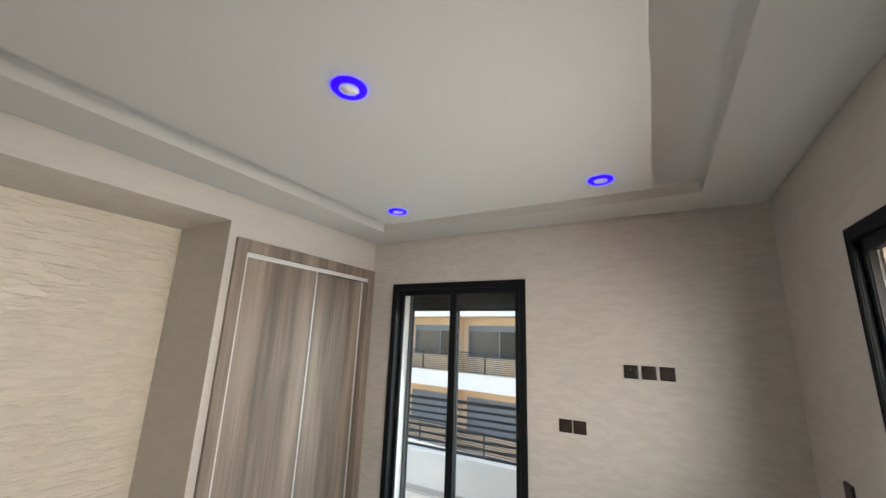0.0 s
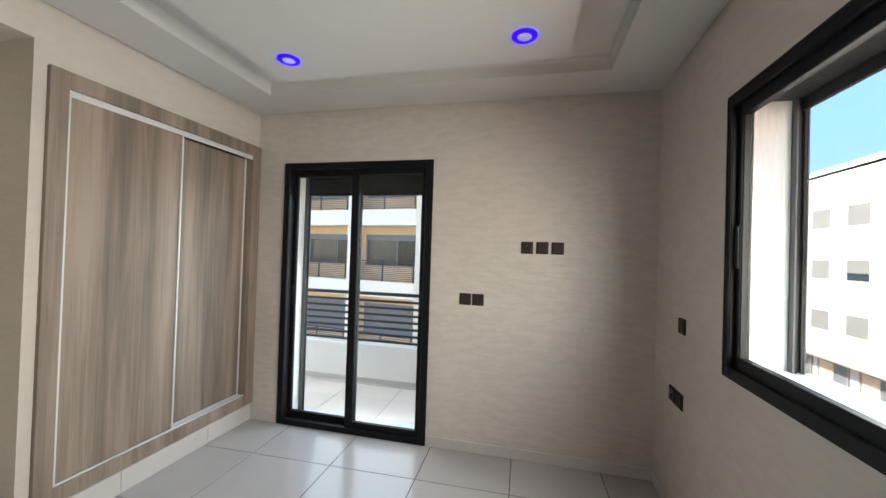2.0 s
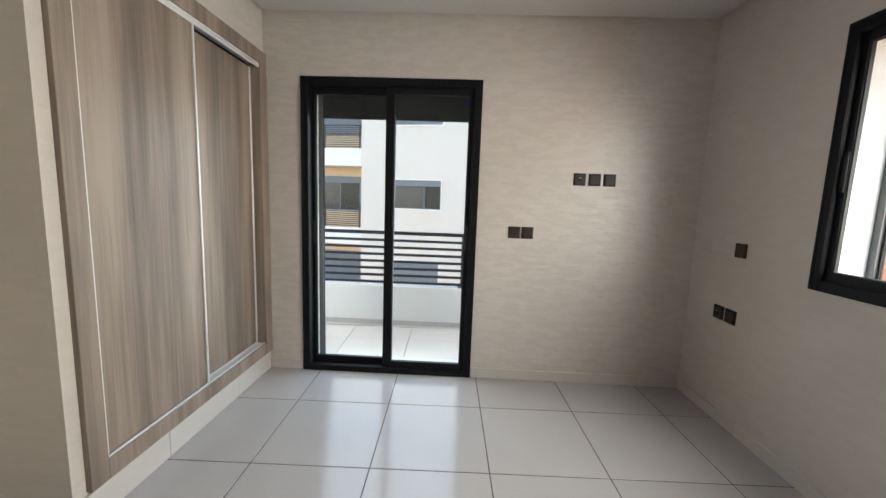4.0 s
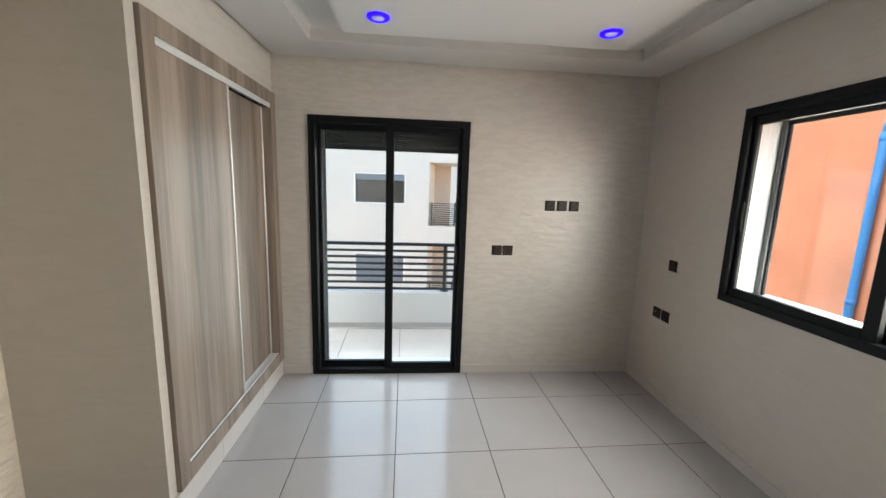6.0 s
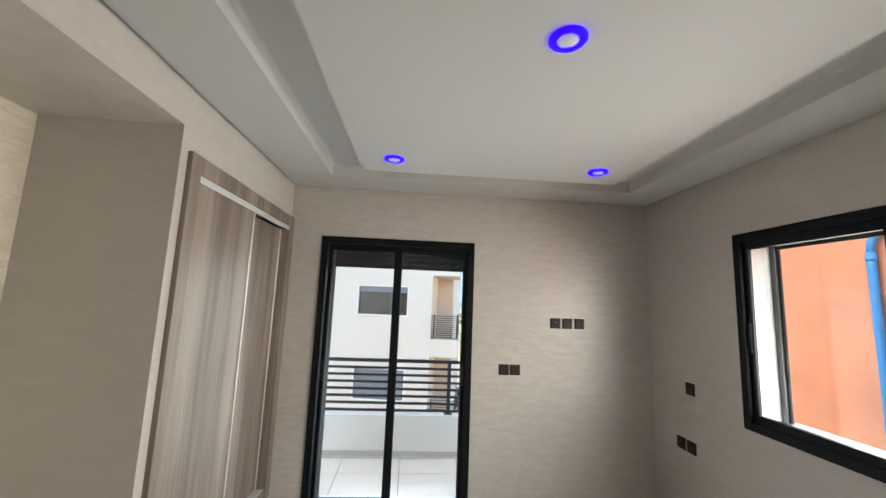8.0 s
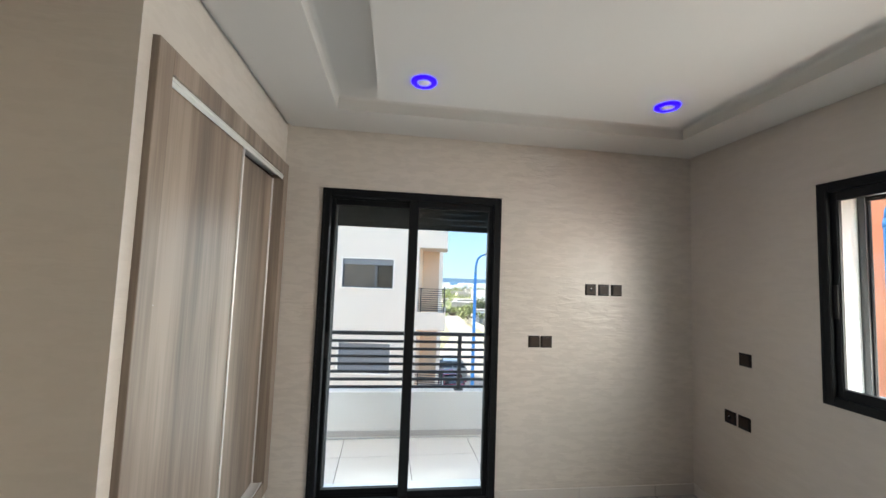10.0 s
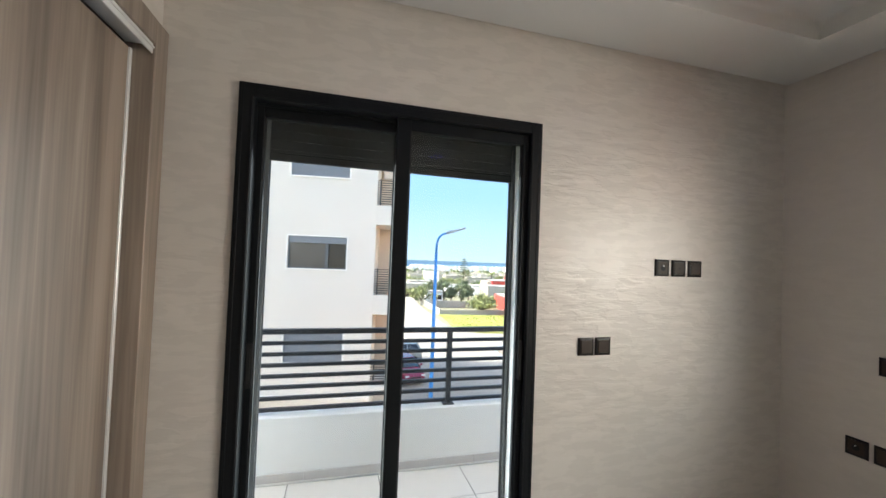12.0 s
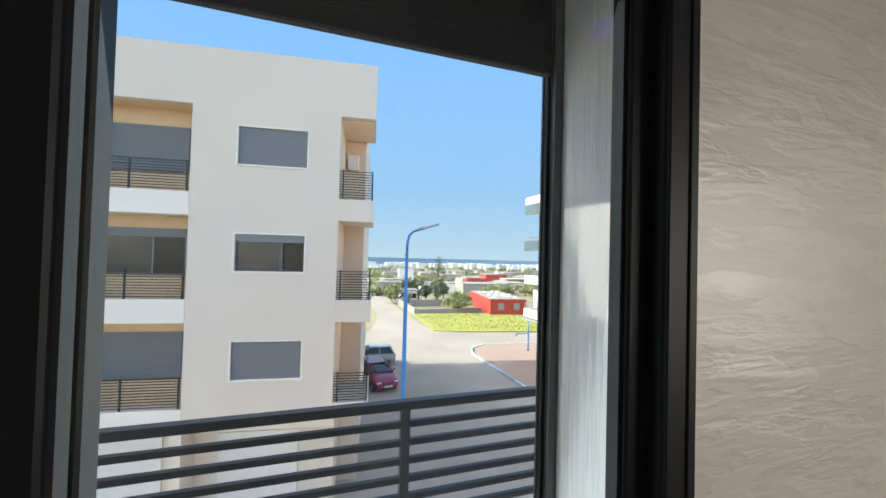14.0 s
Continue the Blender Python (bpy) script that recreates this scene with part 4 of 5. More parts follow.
for k, z in enumerate(HF):
    bal = part("balcony", boxes((0.0, 1.6, 28.2, 32.0, z - 0.35, z - 0.1), (0.0, 0.12, 28.2, 32.0, z - 0.1, z + 0.35), (0.12, 1.6, 31.88, 32.0, z - 0.1, z + 0.35), bevel=0.01), M_WHITE, wb, "white balcony slab with low parapet")
    if k == 2:
        part("balcony_panel", boxes((-0.03, -0.004, 28.2, 32.0, z - 0.35, z + 0.5)), M_TEAL, bal, "dark teal balcony band")
    part("railing", boxes(*[(0.04, 0.07, 28.2, 32.0, z + 0.43 + 0.13 * j, z + 0.46 + 0.13 * j) for j in range(4)], *[(0.07, 1.6, 31.93, 31.96, z + 0.43 + 0.13 * j, z + 0.46 + 0.13 * j) for j in range(4)]), M_GREYBOX, bal)
    part("door", boxes((1.55, 1.6, 28.9, 30.2, z, z + 2.15)), M_GREYBOX, bal)
    part("side_wall", boxes((0.5, 1.6, 28.2, 28.26, z, z + 2.2)), M_PEACH, bal)
    rec = part("loggia", boxes((0.0, 1.2, 19.0, 22.0, z - 0.3, z - 0.05), (0.0, 0.12, 19.0, 22.0, z - 0.05, z + 0.4), bevel=0.01), M_WHITE, wb, "balcony set back in the street front")
    part("railing", boxes(*[(0.04, 0.07, 19.0, 22.0, z + 0.47 + 0.13 * j, z + 0.50 + 0.13 * j) for j in range(4)]), M_GREYBOX, rec)
    part("door", boxes((1.15, 1.2, 19.6, 21.4, z, z + 2.15)), M_GREYBOX, rec)
    for y in (13.4, 16.3, 23.15, 25.7):
        ww = part("window", boxes((-0.03, 0.0, y, y + 0.06, z + 0.95, z + 2.1), (-0.03, 0.0, y + 1.44, y + 1.5, z + 0.95, z + 2.1), (-0.03, 0.0, y + 0.06, y + 1.44, z + 2.04, z + 2.1), (-0.05, 0.0, y - 0.04, y + 1.54, z + 0.88, z + 0.95)), M_FACADE_W, wb, "window with pale roller shutter")
        bottom = z + 1.35 if (k, y) == (1, 23.15) else z + 0.95
        part("shutter", boxes(*[(-0.016, -0.004, y + 0.06, y + 1.44, bottom + (z + 2.04 - bottom) * j / 12, bottom + (z + 2.04 - bottom) * (j + 0.86) / 12) for j in range(12)]), M_PALESHUTTER, ww, "pale grey roller shutter")
        if bottom > z + 1:
            part("pane", boxes((-0.012, -0.004, y + 0.06, y + 1.44, z + 0.95, bottom)), M_CARGLASS, ww)
for y in (13.0, 16.2, 19.4, 22.6, 25.6, 28.4):
    dd = part("shop_front", boxes((0.82, 0.9, y, y + 0.12, 0.05, 3.0), (0.82, 0.9, y + 2.2, y + 2.32, 0.05, 3.0), (0.82, 0.9, y + 0.12, y + 2.2, 2.7, 3.0)), M_CONC, wb)
    part("leaf", boxes((0.86, 0.89, y + 0.12, y + 1.1, 0.05, 2.7)), M_ROLL, dd)
    part("leaf", boxes((0.86, 0.89, y + 1.14, y + 2.2, 0.05, 2.7)), M_PEACH, dd)

# ---------------- street lamp ----------------
sl = thing("street_lamp", pose(1.80, 15.45, GZ), "tall blue street lamp with a grey head", "street lamp")
part("pole", tube(bmesh.new(), [(0, 0, 0), (0, 0, 4), (0, 0, 8.6)], [0.095, 0.08, 0.055], 12), M_BLUE, sl, "blue tapered pole", True)
part("arm", tube(bmesh.new(), [(0, 0, 8.55), (0.01, 0, 8.95), (0.08, 0, 9.22), (0.22, -0.01, 9.36), (0.46, -0.03, 9.43)], [0.05, 0.045, 0.042, 0.038, 0.035], 10), M_BLUE, sl, "", True)
hd = bmesh.new()
box(hd, 0, 0.72, -0.14, 0.14, -0.035, 0.035, bevel=0.03)
box(hd, -0.05, 0.30, -0.07, 0.07, -0.05, 0.06, bevel=0.02)
bmesh.ops.transform(hd, matrix=pose(0.42, -0.03, 9.43, 0, -17, -6), verts=hd.verts)
part("head", hd, M_LAMPGREY, sl, "grey lamp head")
part("base_plate", boxes((-0.2, 0.2, -0.2, 0.2, 0.01, 0.04)), M_BLUE, sl)
sg = thing("sign_post", pose(17.2, 32.4, GZ + 0.15), "short blue steel post with an arm on the pavement", "post")
part("pole", tube(bmesh.new(), [(0, 0, 0), (0, 0, 1.5), (0, 0, 2.9)], 0.06, 10), M_BLUE, sg, "", True)
part("arm", boxes((-1.3, 0, -0.03, 0.03, 1.55, 1.62), (-1.3, -1.22, -0.03, 0.03, 1.35, 1.62), bevel=0.005), M_BLUE, sg)
part("foot_plate", boxes((-0.15, 0.15, -0.15, 0.15, 0.0, 0.02)), M_BLUE, sg)


# ---------------- cars ----------------
def car(m, paint, label):
    """A small hatchback: x along its length, front at +x."""
    t = thing("car", m, label, "car", "parked cars")
    bm = bmesh.new()
    prof = [(-1.85, 0.42, 0.80, 0.74), (-1.80, 0.28, 0.98, 0.80), (-1.2, 0.22, 1.02, 0.83), (0.0, 0.20, 0.99, 0.84), (0.75, 0.22, 0.95, 0.83), (1.35, 0.24, 0.84, 0.80), (1.75, 0.30, 0.70, 0.74), (1.88, 0.38, 0.58, 0.62)]
    rows = []
    for x, z0, z1, hw in prof:
        mid = (z0 + z1) / 2
        rows.append([bm.verts.new((x, y, z)) for y, z in ((-hw * 0.93, z0), (-hw, mid), (-hw * 0.95, z1 - 0.05), (-hw * 0.85, z1), (hw * 0.85, z1), (hw * 0.95, z1 - 0.05), (hw, mid), (hw * 0.93, z0))])
    for a, b in zip(rows, rows[1:]):
        for i in range(8):
            bm.faces.new((a[i], a[(i + 1) % 8], b[(i + 1) % 8], b[i]))
    bm.faces.new(rows[0])
    bm.faces.new(rows[-1][::-1])
    bmesh.ops.recalc_face_normals(bm, faces=bm.faces)
    body = part("body", bm, paint, t, "", True)
    bm = bmesh.new()
    cab = [(-1.72, 0.98, 0.74, 0.98), (-1.45, 1.00, 0.66, 1.34), (-0.9, 1.0, 0.62, 1.42), (0.05, 0.99, 0.62, 1.40), (0.85, 0.93, 0.74, 0.97)]
    rows = []
    for x, z0, hw, z1 in cab:
        rows.append([bm.verts.new((x, y, z)) for y, z in ((-0.78, z0 - 0.03), (-hw, z1 - 0.06), (-hw * 0.9, z1), (hw * 0.9, z1), (hw, z1 - 0.06), (0.78, z0 - 0.03))])
    for a, b in zip(rows, rows[1:]):
        for i in range(5):
            bm.faces.new((a[i], a[i + 1], b[i + 1], b[i]))
    bmesh.ops.recalc_face_normals(bm, faces=bm.faces)
    part("cabin_glass", bm, M_CARGLASS, t, "dark windows", True)
    part("roof", boxes((-1.42, 0.12, -0.57, 0.57, 1.395, 1.435), bevel=0.018), paint, t)
    for sy in (-1, 1):
        part("pillar", tube(bmesh.new(), [(0.12, sy * 0.60, 1.40), (0.82, sy * 0.76, 0.96)], 0.028, 6), paint, t)
        part("pillar", tube(bmesh.new(), [(-0.62, sy * 0.63, 1.40), (-0.62, sy * 0.80, 0.99)], 0.035, 6), paint, t)
        part("pillar", tube(bmesh.new(), [(-1.40, sy * 0.62, 1.38), (-1.74, sy * 0.76, 0.98)], 0.05, 6), paint, t)
        part("headlight", boxes((1.70, 1.84, sy * 0.56 - 0.14, sy * 0.56 + 0.14, 0.56, 0.68), bevel=0.03), M_LENS, t)
        part("tail_light", boxes((-1.86, -1.78, sy * 0.66 - 0.08, sy * 0.66 + 0.08, 0.70, 0.92), bevel=0.02), M_RED, t)
        part("mirror", boxes((0.55, 0.68, sy * 0.92 - 0.08, sy * 0.92 + 0.08, 0.96, 1.08), bevel=0.03), paint, t)
        for wx in (-1.18, 1.22):
            wh = part("wheel", lathe(bmesh.new(), ((0.20, -0.09), (0.275, -0.08), (0.285, 0.0), (0.275, 0.08), (0.20, 0.09)), 20, m=pose(wx, sy * 0.72, 0.285, 90)), M_TYRE, t, "black tyre", True)
            part("rim", lathe(bmesh.new(), ((0.05, 0.098), (0.18, 0.094), (0.19, 0.08), (0.19, -0.08), (0.05, -0.098)), 16, m=pose(wx, sy * 0.72, 0.285, 90)), M_RIM, wh)
    part("bumper", boxes((1.72, 1.93, -0.66, 0.66, 0.30, 0.48), bevel=0.05), paint, t)
    part("number_plate", boxes((1.925, 1.94, -0.26, 0.26, 0.36, 0.47)), M_LENS, t)
    part("grille", boxes((1.85, 1.90, -0.36, 0.36, 0.52, 0.60), bevel=0.01), M_SEAL, t)
    return t


car(pose(2.85, 27.5, GZ + 0.012, 0, 0, -78), M_CARRED, "small burgundy hatchback parked by the building")
car(pose(3.0, 32.0, GZ + 0.012, 0, 0, 176), M_CARGREY, "grey-green hatchback parked behind the red one")


# ---------------- trees and far things ----------------
def crown(bm, c, r, n, leaf, rnd):
    """A crown of loose clumps of small leaves within an uneven ellipsoid."""
    clumps = []
    for _ in range(max(5, n // 60)):
        d = Vector((rnd.gauss(0, 1), rnd.gauss(0, 1), rnd.gauss(0, 1))).normalized() * rnd.uniform(0.35, 0.95)
        clumps.append((Vector((d.x * r[0], d.y * r[1], d.z * r[2])), rnd.uniform(0.25, 0.5)))
    for _ in range(n):
        o, s = rnd.choice(clumps)
        p = Vector(c) + o + Vector((rnd.gauss(0, 0.5) * r[0] * s, rnd.gauss(0, 0.5) * r[1] * s, rnd.gauss(0, 0.5) * r[2] * s))
        q = Euler((rnd.uniform(0, 6.3), rnd.uniform(0, 6.3), rnd.uniform(0, 6.3))).to_matrix()
        l = leaf * rnd.uniform(0.6, 1.4)
        bm.faces.new([bm.verts.new(p + q @ Vector(v)) for v in ((-l, 0, 0), (0, -l * 0.5, 0), (l, 0, 0), (0, l * 0.5, 0))])
    return bm


def tree(x, y, h, w, n, leaf, seed, label, dark=False, name="tree"):
    rnd = random.Random(seed)
    t = thing(name, pose(x, y, ground_z(x, y)), label, "tree" if name == "tree" else "bush")
    bm = tube(bmesh.new(), [(0, 0, -0.1), (0.03 * h, 0, h * 0.25), (0, 0.02 * h, h * 0.55)], [0.05 * w, 0.04 * w, 0.02 * w], 7)
    for i in range(5):
        a = i * 1.3
        tube(bm, [(0, 0, h * 0.2), (0.2 * w * math.cos(a), 0.2 * w * math.sin(a), h * 0.45), (0.36 * w * math.cos(a), 0.36 * w * math.sin(a), h * 0.65)], [0.025 * w, 0.017 * w, 0.007 * w], 5)
    part("trunk", bm, M_BARK, t)
    part("crown", crown(bmesh.new(), (0, 0, h * 0.6), (w * 0.5, w * 0.5, h * 0.42), n, leaf, rnd), M_LEAF_DARK if dark else M_LEAF, t)
    return t


tree(19.6, 56.6, 2.6, 4.6, 1500, 0.22, 1, "rounded green bush by the meadow wall", name="bush")
for i in range(6):
    tree(14.5 + i * 1.9, 75.5 + (i % 2), 3.6 + 0.4 * (i % 3), 3.0, 700, 0.25, 20 + i, "small dark green garden tree in a row", True)
for i, (x, y, h, w) in enumerate(((12.6, 69, 3.2, 5), (11, 80, 2.6, 5), (36, 78, 3.0, 6), (42, 82, 3.0, 7), (48, 84, 2.6, 6), (27, 70, 1.6, 4), (40, 60, 1.6, 3.5), (30, 110, 4, 8), (20, 120, 4, 10), (60, 100, 4, 10))):
    tree(x, y, h, w, 600, 0.28, 50 + i, "scrubby green bush between the plots", name="bush")

# star pine in tiers
sp = thing("star_pine", pose(43.5, 140, ground_z(43, 140)), "tall star pine with level tiers of branches", "tree")
part("trunk", tube(bmesh.new(), [(0, 0, 0), (0, 0, 6), (0, 0, 11.2)], [0.28, 0.18, 0.04], 8), M_BARK, sp)
rnd = random.Random(8)
bm = bmesh.new()
for k in range(11):
    z = 2.4 + k * 0.8
    L = 3.5 * (1 - k / 12.5)
    for j in range(7):
        a = j * 0.9 + k * 0.4
        for s in range(16):
            u = (s + 1) / 16 * L
            p = Vector((u * math.cos(a), u * math.sin(a), z + 0.06 * u * u * 0.6))
            q = Euler((rnd.uniform(-0.6, 0.6), rnd.uniform(-0.6, 0.6), rnd.uniform(0, 6))).to_matrix()
            l = 0.30
            bm.faces.new([bm.verts.new(p + q @ Vector(v)) for v in ((-l, -0.12, 0), (l, -0.12, 0), (l, 0.12, 0), (-l, 0.12, 0))])
part("crown", bm, M_LEAF_DARK, sp)

# palm
pm = thing("palm_tree", pose(50, 128, ground_z(50, 128)), "shaggy palm tree near the red house", "tree")
part("trunk", tube(bmesh.new(), [(0, 0, 0), (0.1, 0, 2.5), (0.15, 0, 5)], [0.3, 0.25, 0.22], 8), M_BARK, pm)
bm = bmesh.new()
for j in range(26):
    a, e = j * 2.4, rnd.uniform(-0.3, 1.1)
    last = None
    for s in range(7):
        u = s / 6 * 2.8
        p = Vector((0.15 + u * math.cos(a) * math.cos(e), u * math.sin(a) * math.cos(e), 5 + u * math.sin(e) - 0.16 * u * u))
        wv = Vector((-math.sin(a), math.cos(a), 0)) * 0.3 * (1 - s / 7)
        cur = (bm.verts.new(p - wv), bm.verts.new(p + wv))
        if last:
            bm.faces.new((last[0], last[1], cur[1], cur[0]))
        last = cur
part("fronds", bm, M_LEAF, pm)

structure("garden_wall", boxes((12.6, 23.0, 55.4, 55.65, GZ - 0.1, GZ + 0.75), (14.0, 27, 64, 64.25, GZ - 0.3, GZ + 1.1), (12.4, 12.65, 55.4, 70, GZ - 0.4, GZ + 0.9), bevel=0.03), M_CONC, "low weathered concrete garden wall behind the meadow", "garden wall")
rd = thing("red_house", Matrix.Translation((23.2, 52.6, GZ)) @ pose(0, 0, 0, 0, 0, -9), "low flat-roofed house painted red", "building")
part("wall", boxes((0, 5.6, 0, 13, 0, 2.35), bevel=0.02), M_RED, rd)
part("roof", boxes((0.15, 5.45, 0.15, 12.85, 2.35, 2.42)), M_CONC, rd)
for a in (1.2, 3.6):
    part("window", boxes((a, a + 0.9, -0.03, 0.02, 0.8, 1.8), bevel=0.01), M_GREYBOX, rd)
for i in range(14):
    part("roof_stone", boxes((0.5 + (i * 37 % 45) / 10, 1.0 + (i * 37 % 45) / 10, 0.6 + i * 0.85, 1.0 + i * 0.85, 2.42, 2.6), bevel=0.03), M_WHITE, rd)
rd = thing("red_house", Matrix.Translation((44, 112, ground_z(44, 112))) @ pose(0, 0, 0, 0, 0, -9), "two-storey red house beyond the fields", "building")
part("wall", boxes((0, 6, 0, 8, 0, 3.2), (6, 13, 0, 8, 0, 4.4), bevel=0.03), M_RED, rd)
part("roof", boxes((-0.1, 6, -0.1, 8.1, 3.2, 3.4), (6, 13.1, -0.1, 8.1, 4.4, 4.6)), M_CONC, rd)
for a in (1.5, 4.0, 7.5, 10.5):
    # windows coloured dark as the shade of the rooms inside
    part("window", boxes((a, a + 1.0, -0.04, 0.02, 1.2, 2.3)), M_ROOMSHADE, rd)
for x, y, sx, sy, h, mm, lab in ((13.5, 70.5, 3.2, 3, 2.3, M_WHITE, "small whitewashed shed by the road"), (33, 53, 12, 5, 3.2, M_WHITE, "long white house beyond the meadow"), (33, 88, 12, 6, 2.6, M_CONC, "low concrete house among the plots"), (24, 95, 9, 5, 2.4, M_WHITE, "low white house among the plots"),
                                 (44, 92, 8, 6, 2.6, M_PEACH, "small peach coloured house among the plots"), (30, 150, 6, 5, 5.5, M_WHITE, "white two-storey house in the fields"), (62, 130, 14, 6, 3, M_WHITE, "low white house by the fields"), (75, 112, 10, 7, 3.5, M_WHITE, "white house by the fields"), (14, 100, 8, 5, 2.4, M_CONC, "low concrete house by the lane")):
    hs = thing("house", Matrix.Translation((x, y, ground_z(x, y))) @ pose(0, 0, 0, 0, 0, -9), lab, "building")
    part("wall", boxes((0, sx, 0, sy, -0.3, h), bevel=0.02), mm, hs)
    part("roof", boxes((-0.1, sx + 0.1, -0.1, sy + 0.1, h, h + 0.15)), M_CONC, hs)
    part("door", boxes((sx * 0.4, sx * 0.4 + 0.9, -0.03, 0.02, -0.2, 1.9)), M_GREYBOX, hs)
    part("window", boxes((sx * 0.7, sx * 0.7 + 0.8, -0.03, 0.02, 0.9, 1.8)), M_ROOMSHADE, hs)

rnd = random.Random(17)
vl = bmesh.new()
for i in range(110):
    y = rnd.uniform(95, 520)
    x = 0.33 * y + rnd.uniform(-0.22, 0.5) * y
    w_, d_, h_ = rnd.uniform(3, 11) * (1 + y / 600), rnd.uniform(3, 7), rnd.choice((0.9, 1.2, 2.4, 2.8, 3.2))
    z = ground_z(x, y)
    box(vl, x, x + w_, y, y + d_, z - 0.3, z + h_)
    box(vl, x - 0.15, x + w_ + 0.15, y - 0.15, y + d_ + 0.15, z + h_, z + h_ + 0.18)
    if h_ > 2:
        box(vl, x + w_ * 0.3, x + w_ * 0.3 + 1.0, y - 0.08, y, z + 0.8, z + 1.9)
tagged(part("far_cottages", vl, M_COTTAGE), "scattered low whitewashed cottages and yard walls in the fields", "cottages", "", "stuff")

rnd = random.Random(3)
tw = bmesh.new()
for i in range(230):
    x = rnd.uniform(-120, 620)
    y = rnd.uniform(820, 930)
    h = rnd.choice((8, 10, 12, 14))
    wd_ = rnd.uniform(7, 20)
    z = ground_z(x, y)
    box(tw, x, x + wd_, y, y + 9, z - 1, z + h)
    for k in range(int(h // 3)):
        if wd_ > 9:
            box(tw, x + 2, x + wd_ - 2, y - 0.2, y, z + 1 + 3 * k, z + 2.2 + 3 * k)
tagged(part("distant_town", tw, M_WHITE), "strip of white coastal town before the sea", "town", "", "stuff")
fb = bmesh.new()
for i in range(170):
    y = rnd.uniform(95, 780)
    x = 0.33 * y + rnd.uniform(-0.24, 0.55) * y
    s = rnd.uniform(1.0, 2.6) * (1 + y / 500)
    crown(fb, (x, y, ground_z(x, y) + s * 0.4), (s * rnd.uniform(1, 2.5), s, s * 0.6), 26, s * 0.5, rnd)
tagged(part("distant_scrub", fb, M_LEAF), "far scrub and orchards in the fields", "scrub", "", "stuff")


# ---------------- tiles ----------------
TA = radians(1.2)
TX, TY = Vector((math.cos(TA), math.sin(TA))), Vector((-math.sin(TA), math.cos(TA)))
TO, TS, TJ = Vector((-1.269, 2.000)), 0.6015, 0.0022


def clip(poly, x0, x1, y0, y1):
    for axis, lim, sign in ((0, x0, 1), (0, x1, -1), (1, y0, 1), (1, y1, -1)):
        out = []
        for i, p in enumerate(poly):
            q = poly[(i + 1) % len(poly)]
            a, b = sign * (p[axis] - lim), sign * (q[axis] - lim)
            if a >= 0:
                out.append(p)
            if (a >= 0) != (b >= 0):
                out.append(p.lerp(q, a / (a - b)))
        poly = out
        if len(poly) < 3:
            return []
    return poly


def tile_mesh(poly, z0, z1, chamfer=0.0015):
    bm = bmesh.new()
    mid = sum(poly, Vector((0, 0))) / len(poly)
    rows = []
    for k, z in ((0, z0), (0, z1 - chamfer), (chamfer, z1)):
        rows.append([bm.verts.new((*(p - (p - mid).normalized() * k * 1.4), z)) for p in poly])
    n = len(poly)
    for a, b in zip(rows, rows[1:]):
        for i in range(n):
            bm.faces.new((a[i], a[(i + 1) % n], b[(i + 1) % n], b[i]))
    bm.faces.new(rows[-1])
    return bm


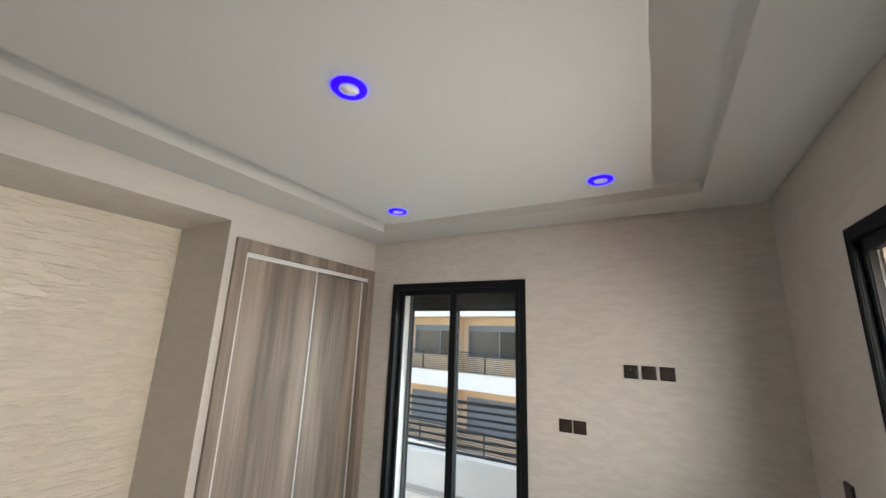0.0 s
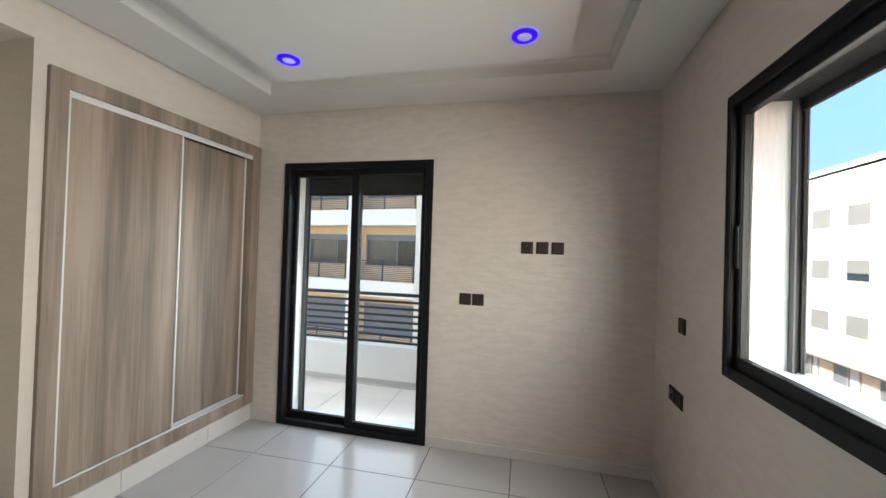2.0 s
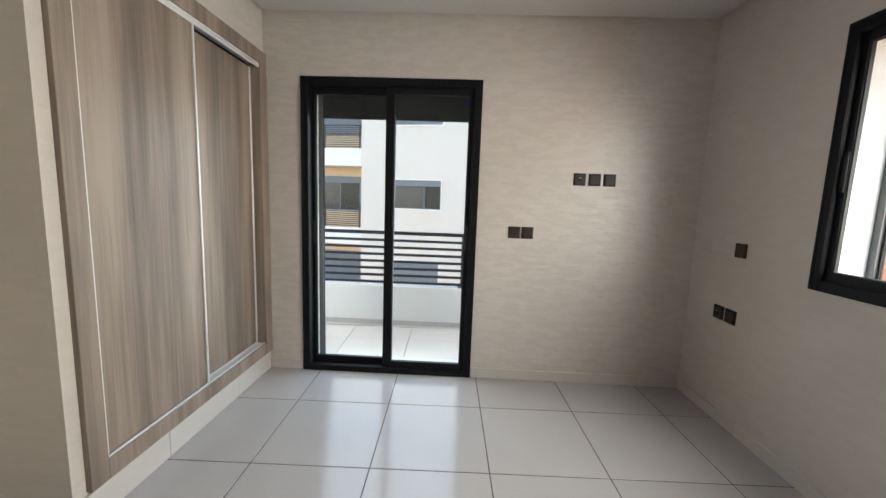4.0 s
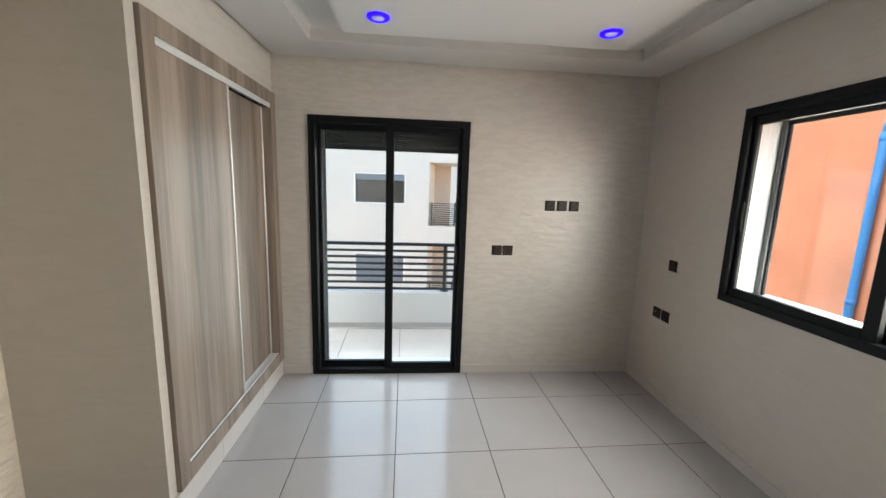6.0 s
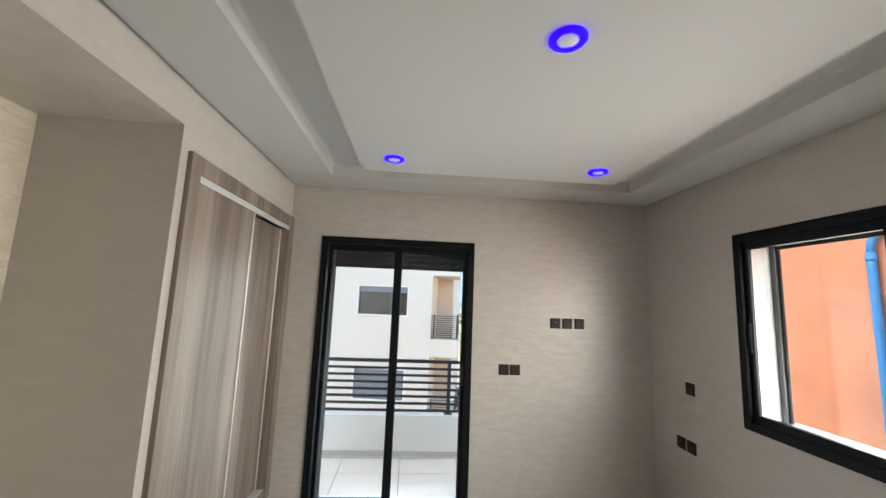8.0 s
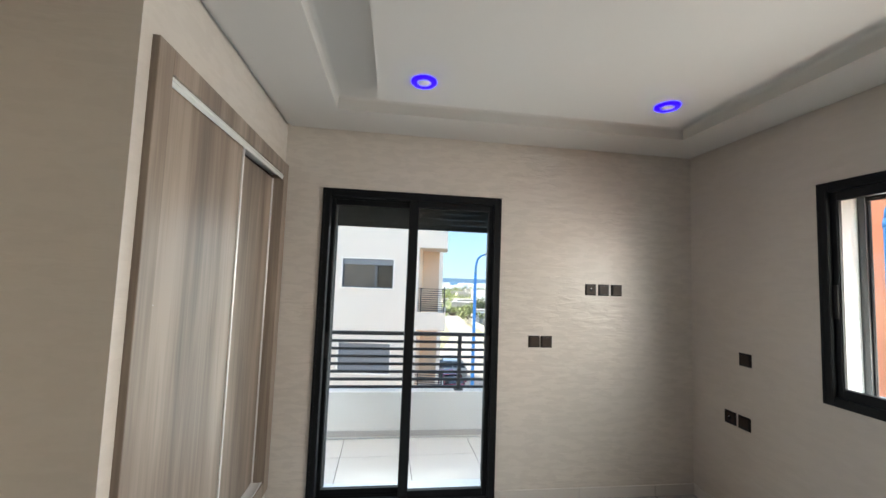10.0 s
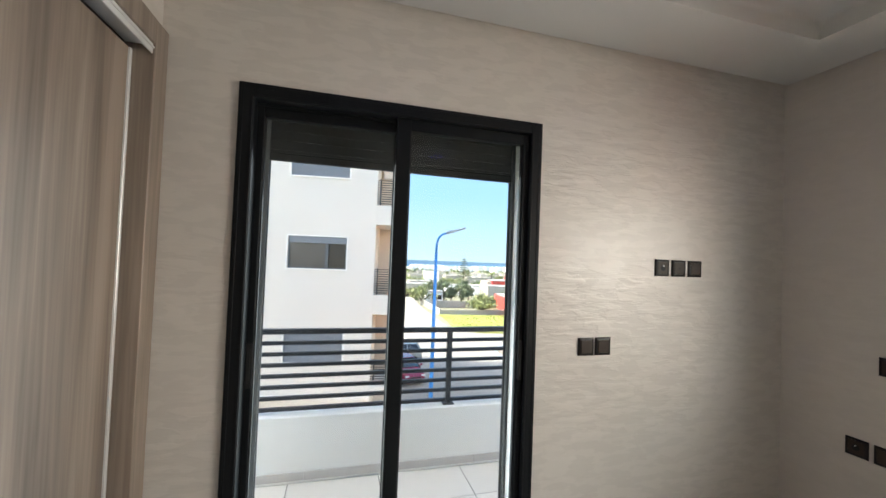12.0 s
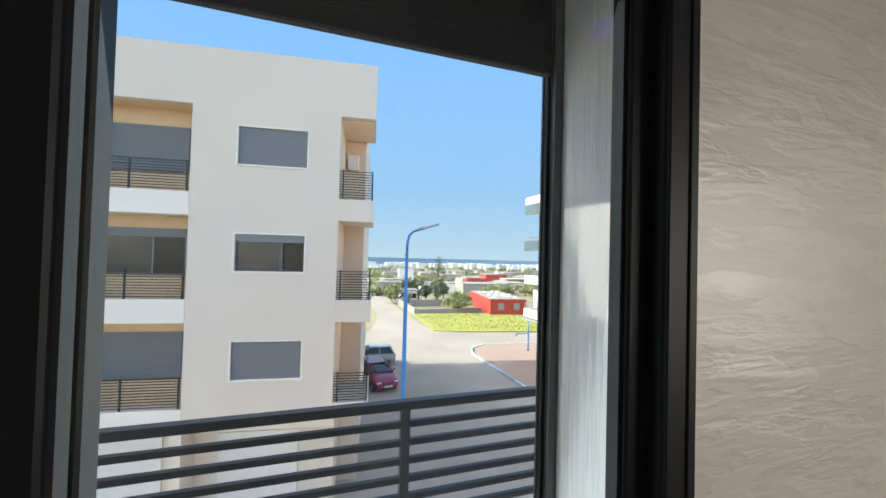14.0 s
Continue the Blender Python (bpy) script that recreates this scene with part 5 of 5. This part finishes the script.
def tiled(owner, x0, x1, y0, y1, z0, z1, material):
    for i in range(-6, 8):
        for j in range(-8, 6):
            o = TO + TX * (i * TS) + TY * (j * TS)
            quad = [o + TX * a + TY * b for a, b in ((TJ, TJ), (TS - TJ, TJ), (TS - TJ, TS - TJ), (TJ, TS - TJ))]
            poly = clip(quad, x0, x1, y0, y1)
            if len(poly) < 3:
                continue
            area = abs(sum(p.x * q.y - q.x * p.y for p, q in zip(poly, poly[1:] + poly[:1]))) / 2
            if area > 0.0008:
                part("tile", tile_mesh(poly, z0, z1), material, owner)


fl = structure("floor", boxes((XW - 0.62, XE, YS, YN, -0.15, -0.0013)), M_GROUT, "glossy pale greige porcelain tile floor with dark joints", "floor")
tiled(fl, XW - 0.62, XE, YS, YN + 0.0, -0.0035, 0.0, M_TILE)
tagged(fl.children[0], "pale greige porcelain tile")
bf = structure("balcony_floor", boxes((-3.3, 0.858, YN + 0.29, BYI, -0.034, -0.0215)), M_GROUT, "pale porcelain tiles on the balcony floor", "floor")
# same tile grid as indoors, in the lighter daylit colour
tiled(bf, -3.3, 0.858, YN + 0.30, BYI, -0.0245, -0.020, M_TILE_LIT)


def skirting(name, runs, label):
    """Runs of (start, end, height, thickness) as rows of tiles with open joints."""
    sk = thing(name, pose(0, 0, 0), label, "baseboard", "", "structure")
    for (ax, ay), (bx, by), h, th, offset in runs:
        d = Vector((bx - ax, by - ay))
        L = d.length
        cuts = [0.0]
        u = offset
        while u < L - 0.02:
            if u > 0.02:
                cuts.append(u)
            u += 0.605
        cuts.append(L)
        rot = math.degrees(math.atan2(d.y, d.x))
        for a, b in zip(cuts, cuts[1:]):
            p = part("tile", boxes((a + 0.001, b - 0.001, -0.001, th, 0.001, h), bevel=0.002), M_SKIRT, sk)
            p.matrix_local = pose(ax, ay, 0, 0, 0, rot)


# each run keeps the wall on its right hand, so that the tile stands into the room
skirting("baseboard", (((XE, YN), (-0.733, YN), 0.078, 0.011, 0.329), ((-2.034, YN), (XW, YN), 0.078, 0.011, 0.9), ((XE, YS), (XE, YN - 0.011), 0.078, 0.011, 0.43),
                       ((XW, YN - 0.011), (XW, 1.533), 0.135, 0.013, 0.43), ((XW - 0.0, 1.533), (XW - 0.62, 1.533), 0.078, 0.011, 0.9), ((XW - 0.62, 1.522), (XW - 0.62, YS), 0.078, 0.011, 0.3)),
         "pale tile baseboard along the walls")
skirting("baseboard", (((0.858, BYI), (-3.3, BYI), 0.058, 0.010, 0.25),), "pale tile baseboard along the balcony parapet")
